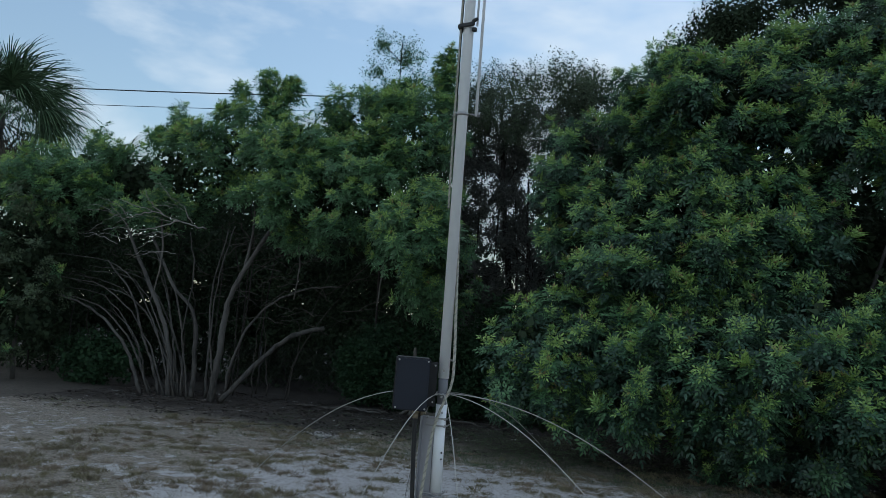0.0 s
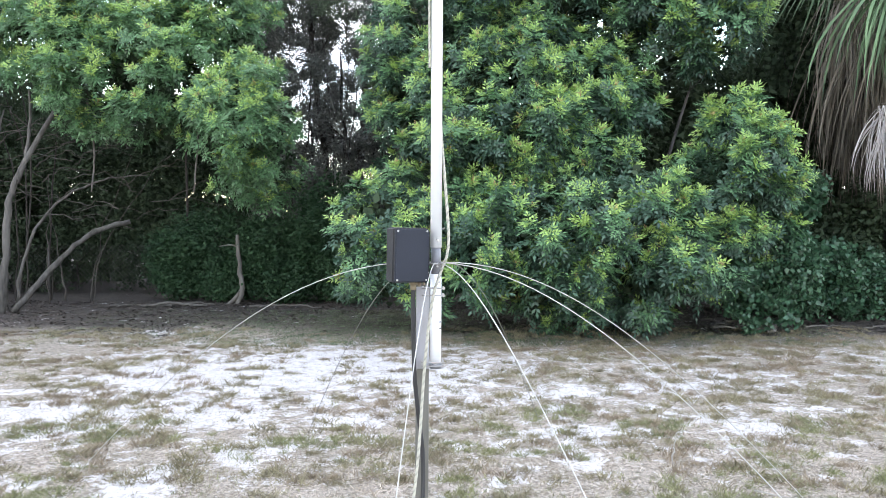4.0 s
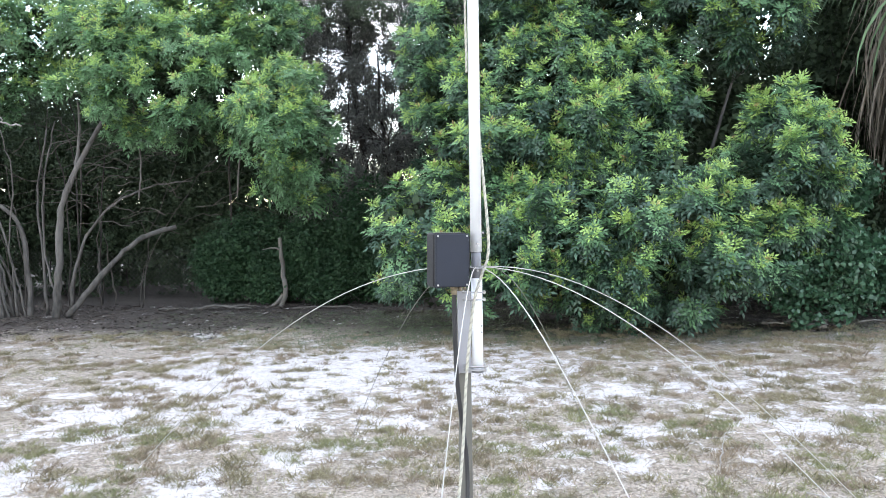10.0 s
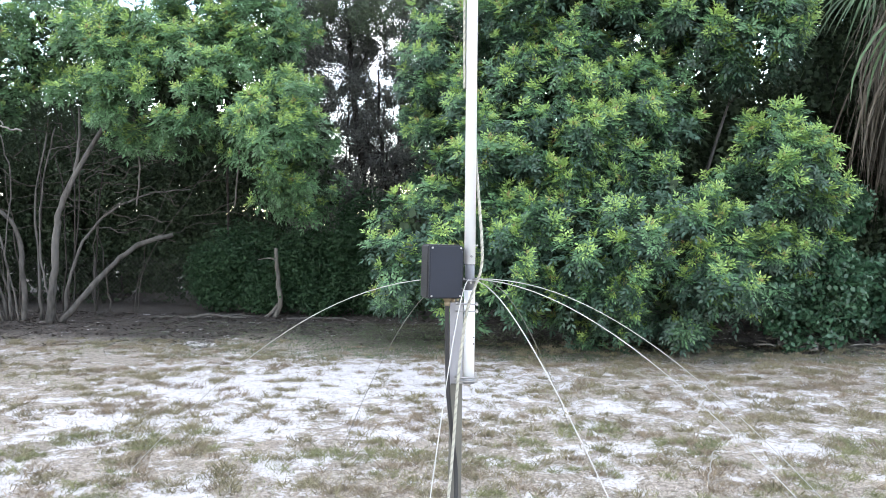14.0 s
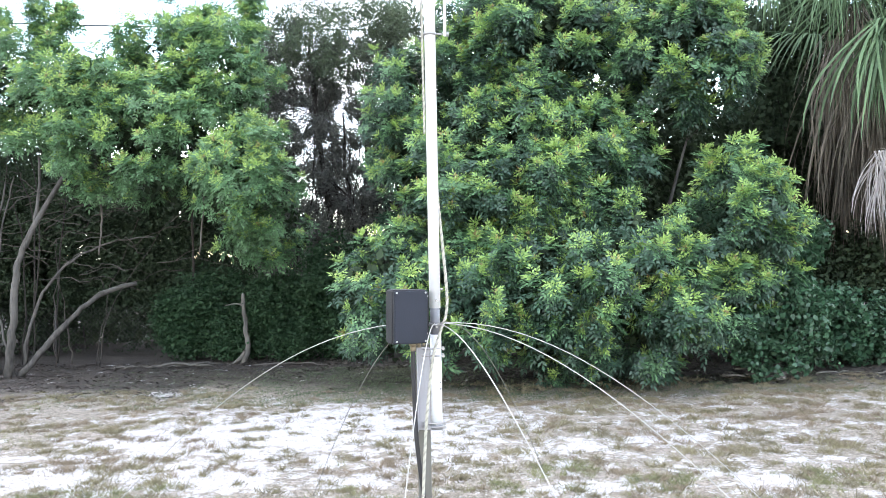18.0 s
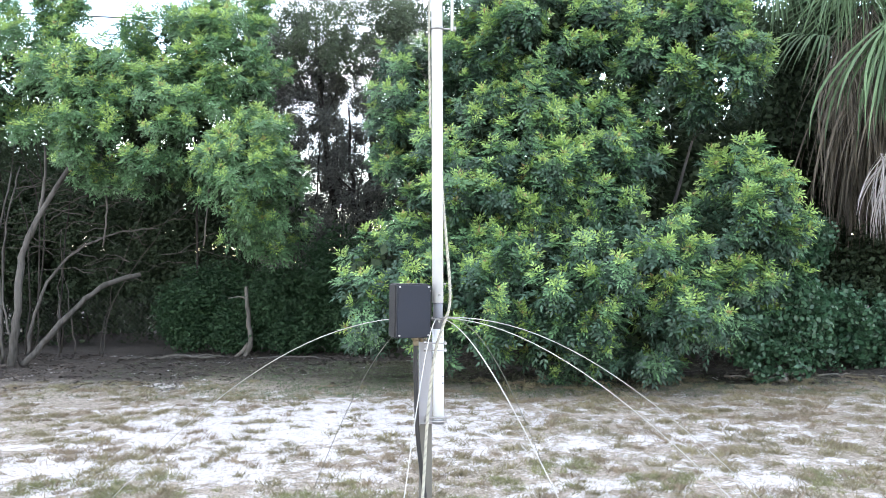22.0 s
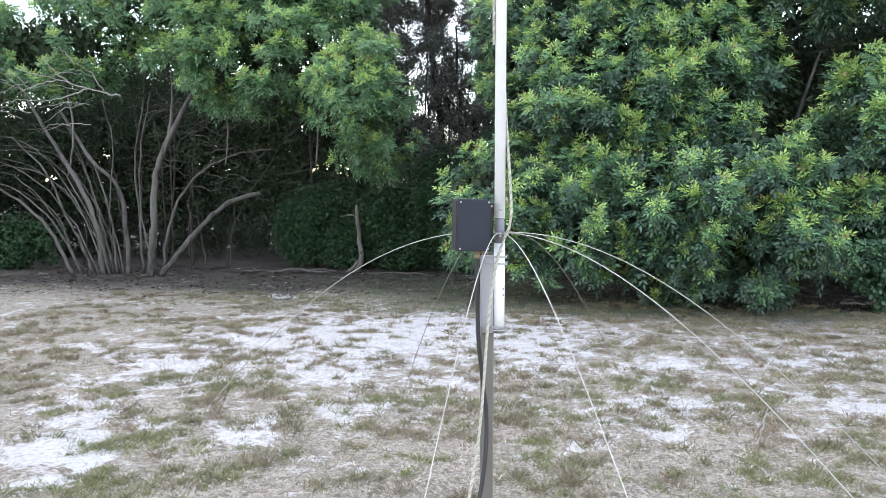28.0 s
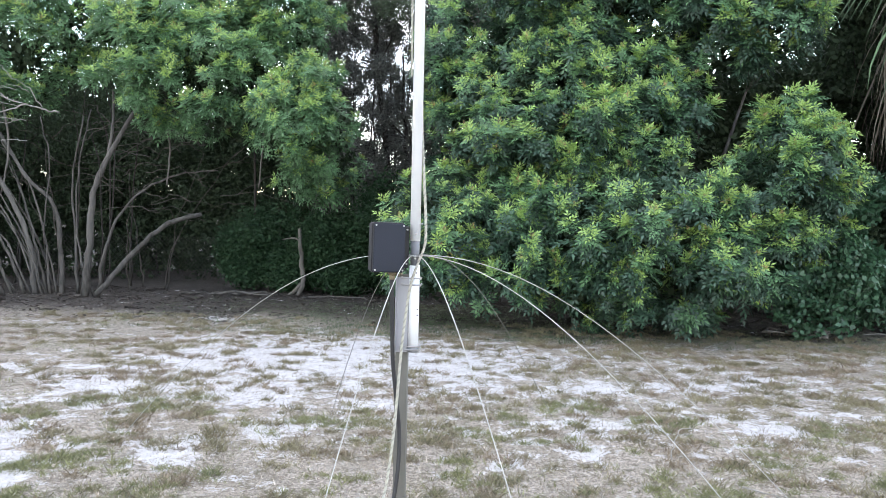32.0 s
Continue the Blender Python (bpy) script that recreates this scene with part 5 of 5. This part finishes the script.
def palm(base, trunk_h, label, green, dead, seed, lean=(0, 0), scale=1.0, hung=()):
    t = thing("palm", base, label, "palm tree")
    r = np.random.default_rng(seed)
    hub = np.array([lean[0], lean[1], trunk_h])
    bm = limb([(0, 0, -0.1), (lean[0] * 0.3, lean[1] * 0.3, trunk_h * 0.4), (lean[0], lean[1], trunk_h + 0.2)], 0.19, 0.16, 14, 7, 0.012, seed)
    part("trunk", bm, BARK, t, "rough grey palm trunk")
    meshes = [raw_mesh("frond", v, f) for v, f in FRONDS]
    dry = [raw_mesh("dead_frond", v, f) for v, f in DEAD_FRONDS]
    for k in range(green):
        a, lift = k * 2.399 + r.uniform(-0.2, 0.2), 1.2 - 1.3 * k / green
        ob = part_mesh("frond", meshes[k % 3], None if meshes[k % 3].materials else LEAF_PALM, t)
        ob.matrix_basis = Matrix.Translation(hub) @ Euler((r.uniform(-0.3, 0.3), -lift, a), "XYZ").to_matrix().to_4x4() @ Matrix.Diagonal((scale, scale, scale, 1))
    for k in range(dead):
        a = k * 2.399 + r.uniform(-0.3, 0.3)
        ob = part_mesh("dead_frond", dry[k % 4], None if dry[k % 4].materials else LEAF_DEAD, t, "hanging brown dead frond")
        q = r.uniform(0.75, 1.5) * scale
        ob.matrix_basis = Matrix.Translation(hub - np.array([0, 0, 0.05 + 0.85 * k / max(dead, 1)])) @ Euler((r.uniform(-0.12, 0.12), r.uniform(-0.1, 0.15), a), "XYZ").to_matrix().to_4x4() @ Matrix.Diagonal((q, q, scale, 1))
    for nm, mat, (px, py, pz), turn, (down, n, spread, width), lab in hung:
        v, f = hanging_frond(seed + int(100 * abs(px)), 0.2, 0.06, down, n, spread, width)
        ob = part_mesh(nm, raw_mesh(nm, v, f), mat, t, lab)
        ob.matrix_basis = Matrix.Translation((px, py, pz)) @ Matrix.Rotation(turn, 4, "Z")
    return t


palm((7.4, 7.7, 0.0), 5.0, "cabbage palm with green fronds over a brown dead skirt", 12, 76, 31, scale=1.3,
     hung=[("bleached_frond", LEAF_BLEACHED, (-1.30, -1.1, 3.08), -1.6, (1.1, 90, 0.42, 0.019), "bleached white dead frond"),
           ("frond", LEAF_PALM, (-1.6, -0.9, 5.7), -2.2, (1.2, 80, 0.66, 0.022), ""), ("frond", LEAF_PALM, (-2.35, -0.7, 5.75), -2.6, (0.95, 64, 0.8, 0.020), ""),
           ("frond", LEAF_PALM, (-1.4, -1.4, 4.75), -1.9, (1.5, 80, 0.6, 0.042), ""), ("frond", LEAF_PALM, (-0.6, -0.9, 5.6), -1.2, (1.4, 70, 0.7, 0.024), ""),
           ("dead_frond", LEAF_DEAD, (-1.45, -0.6, 4.75), -2.4, (1.6, 110, 0.36, 0.014), ""), ("dead_frond", LEAF_DEAD, (-1.0, -0.9, 4.4), -1.8, (1.5, 110, 0.36, 0.014), ""), ("dead_frond", LEAF_DEAD, (-1.2, -0.7, 5.2), -2.4, (1.6, 90, 0.5, 0.014), "")])
palm((-19.5, 15.0, 0.0), 7.2, "tall cabbage palm with shaggy crown beyond the trees", 44, 40, 32, scale=1.3)
palm((-15.8, 16.0, 0.0), 5.2, "small cabbage palm top showing above the bushes", 16, 6, 33, scale=0.9)

# ---- stump, logs, fence, lines ----
stump = thing("dead_stump", (-3.2, 9.6, 0.0), "bleached broken dead trunk standing before the hedge", "stump")
st_back = Matrix.Translation((3.2, -9.6, 0))
for nm, bm in (("trunk", limb([(-3.22, 9.55, -0.03), (-3.12, 9.58, 0.25), (-3.16, 9.6, 0.6), (-3.19, 9.58, 1.0), (-3.2, 9.58, 1.2)], 0.052, 0.028, wobble=0.005, seed=1)),
               ("root", limb([(-3.36, 9.45, 0.0), (-3.25, 9.52, 0.09), (-3.15, 9.58, 0.22)], 0.025, 0.04, seed=2)), ("branch_stub", limb([(-3.17, 9.58, 0.98), (-3.3, 9.56, 1.03), (-3.5, 9.55, 1.0)], 0.02, 0.008, seed=3))):
    ob = part(nm, bm, BARK_PALE, stump)
    ob.matrix_parent_inverse = st_back
for pts, r0, r1 in (([(-4.6, 9.0, 0.04), (-4.2, 9.1, 0.09), (-3.9, 9.1, 0.05), (-3.6, 9.15, 0.03)], 0.035, 0.02), ([(-4.3, 9.25, 0.02), (-3.9, 9.3, 0.06), (-3.5, 9.3, 0.03)], 0.03, 0.02), ([(-2.9, 9.1, 0.03), (-2.3, 9.15, 0.05), (-1.7, 9.0, 0.03)], 0.02, 0.012),
                    ([(-5.2, 9.2, 0.02), (-4.9, 9.1, 0.04), (-4.6, 9.2, 0.02)], 0.03, 0.015)):
    tagged(part("fallen_branch", limb(pts, r0 * 0.7, r1 * 0.7, wobble=0.012, seed=int(abs(pts[0][0]) * 10)), BARK), "dead grey branch lying under the hedge", "branch", "fallen branches under the trees")

# Dead palm boots and leaf stalks heaped at the foot of the bush.
r = np.random.default_rng(9)
for k in range(20):
    x, y = 4.0 + r.uniform(0, 0.8), 6.5 + r.uniform(-0.15, 0.35)
    a, L = r.uniform(-1.1, 1.1), r.uniform(0.10, 0.28)
    z = 0.03 + r.uniform(0, 0.10)
    bm = limb([(x - L * math.cos(a) / 2, y - L * math.sin(a) / 2, z), (x, y, z + 0.03), (x + L * math.cos(a) / 2, y + L * math.sin(a) / 2, z + r.uniform(-0.02, 0.03))], 0.035, 0.012, sides=6, seed=k)
    bmesh.ops.scale(bm, vec=(1, 1, 0.55), verts=bm.verts, space=Matrix.Translation((-x, -y, -z)))
    tagged(part("palm_boot", bm, BARK_PALE), "dead grey palm leaf base on the ground", "palm debris", "palm debris at the foot of the bush")
for k in range(6):
    x, y, L, a = 4.6 + r.uniform(0, 2.2), 6.9 + r.uniform(-0.3, 0.5), r.uniform(0.3, 0.8), r.uniform(-0.4, 0.4)
    bm = limb([(x - L / 2, y - L / 2 * a, 0.015), (x, y, 0.04), (x + L / 2, y + L / 2 * a, 0.015)], 0.014, 0.005, sides=5, wobble=0.01, seed=50 + k)
    tagged(part("fallen_stalk", bm, BARK_PALE), "dry palm stalk lying on bare ground", "palm debris", "palm debris at the foot of the bush")

for pts in ([(1.50, 1.38, 0.0), (1.54, 1.45, 0.10), (1.62, 1.62, 0.14), (1.74, 1.80, 0.10)], [(1.78, 0.86, 0.05), (1.95, 0.74, 0.045), (2.16, 0.60, 0.0)]):
    tagged(part("dry_stalk", limb(pts, 0.004, 0.002, sides=5, wobble=0.003, seed=3), BARK_BLEACHED), "thin bleached dry stalk bent over the grass", "twig", "dry stalks in the grass")

# ---- chain-link fence behind the trunks ----
fence = thing("chain_link_fence", (-6.0, 11.2, 0.0), "old chain-link fence half hidden in the thicket", "fence")
FB = Matrix.Translation((6.0, -11.2, 0))
for x in (-12.0, -9.6, -7.2, -4.8, -2.4):
    ob = part("fence_post", tube([(x, 11.2, -0.2), (x, 11.2, 1.0)], 0.024, 10), WIRE_GREY, fence)
    ob.matrix_parent_inverse = FB
links = []
for k in range(128):
    x = -12.0 + k * 0.085
    for way in (1, -1):
        x0, x1, z0, z1 = x, x + way * 0.93, 0.02, 0.95
        links.append(tube([(x0, 11.19 + 0.004 * way, z0), (x1, 11.19 + 0.004 * way, z1)], 0.0028, 3, cap=False))
ob = part("wire_mesh", merge(*links), WIRE_GREY, fence, "grey diamond wire mesh")
ob.matrix_parent_inverse = FB

# ---- overhead lines ----
for (xa, za), (xb, zb), sag in (((-40, 11.3), (6, 9.1), 0.5), ((-40, 10.4), (6, 8.6), 0.4)):
    pts = [(xa + (xb - xa) * k / 30, 20.0, za + (zb - za) * k / 30 - sag * 4 * (k / 30) * (1 - k / 30)) for k in range(31)]
    tagged(part("overhead_cable", tube(pts, 0.022 if za > 11 else 0.012, 6), BLACK), "black overhead cable strung beyond the trees", "cable", "overhead cables")
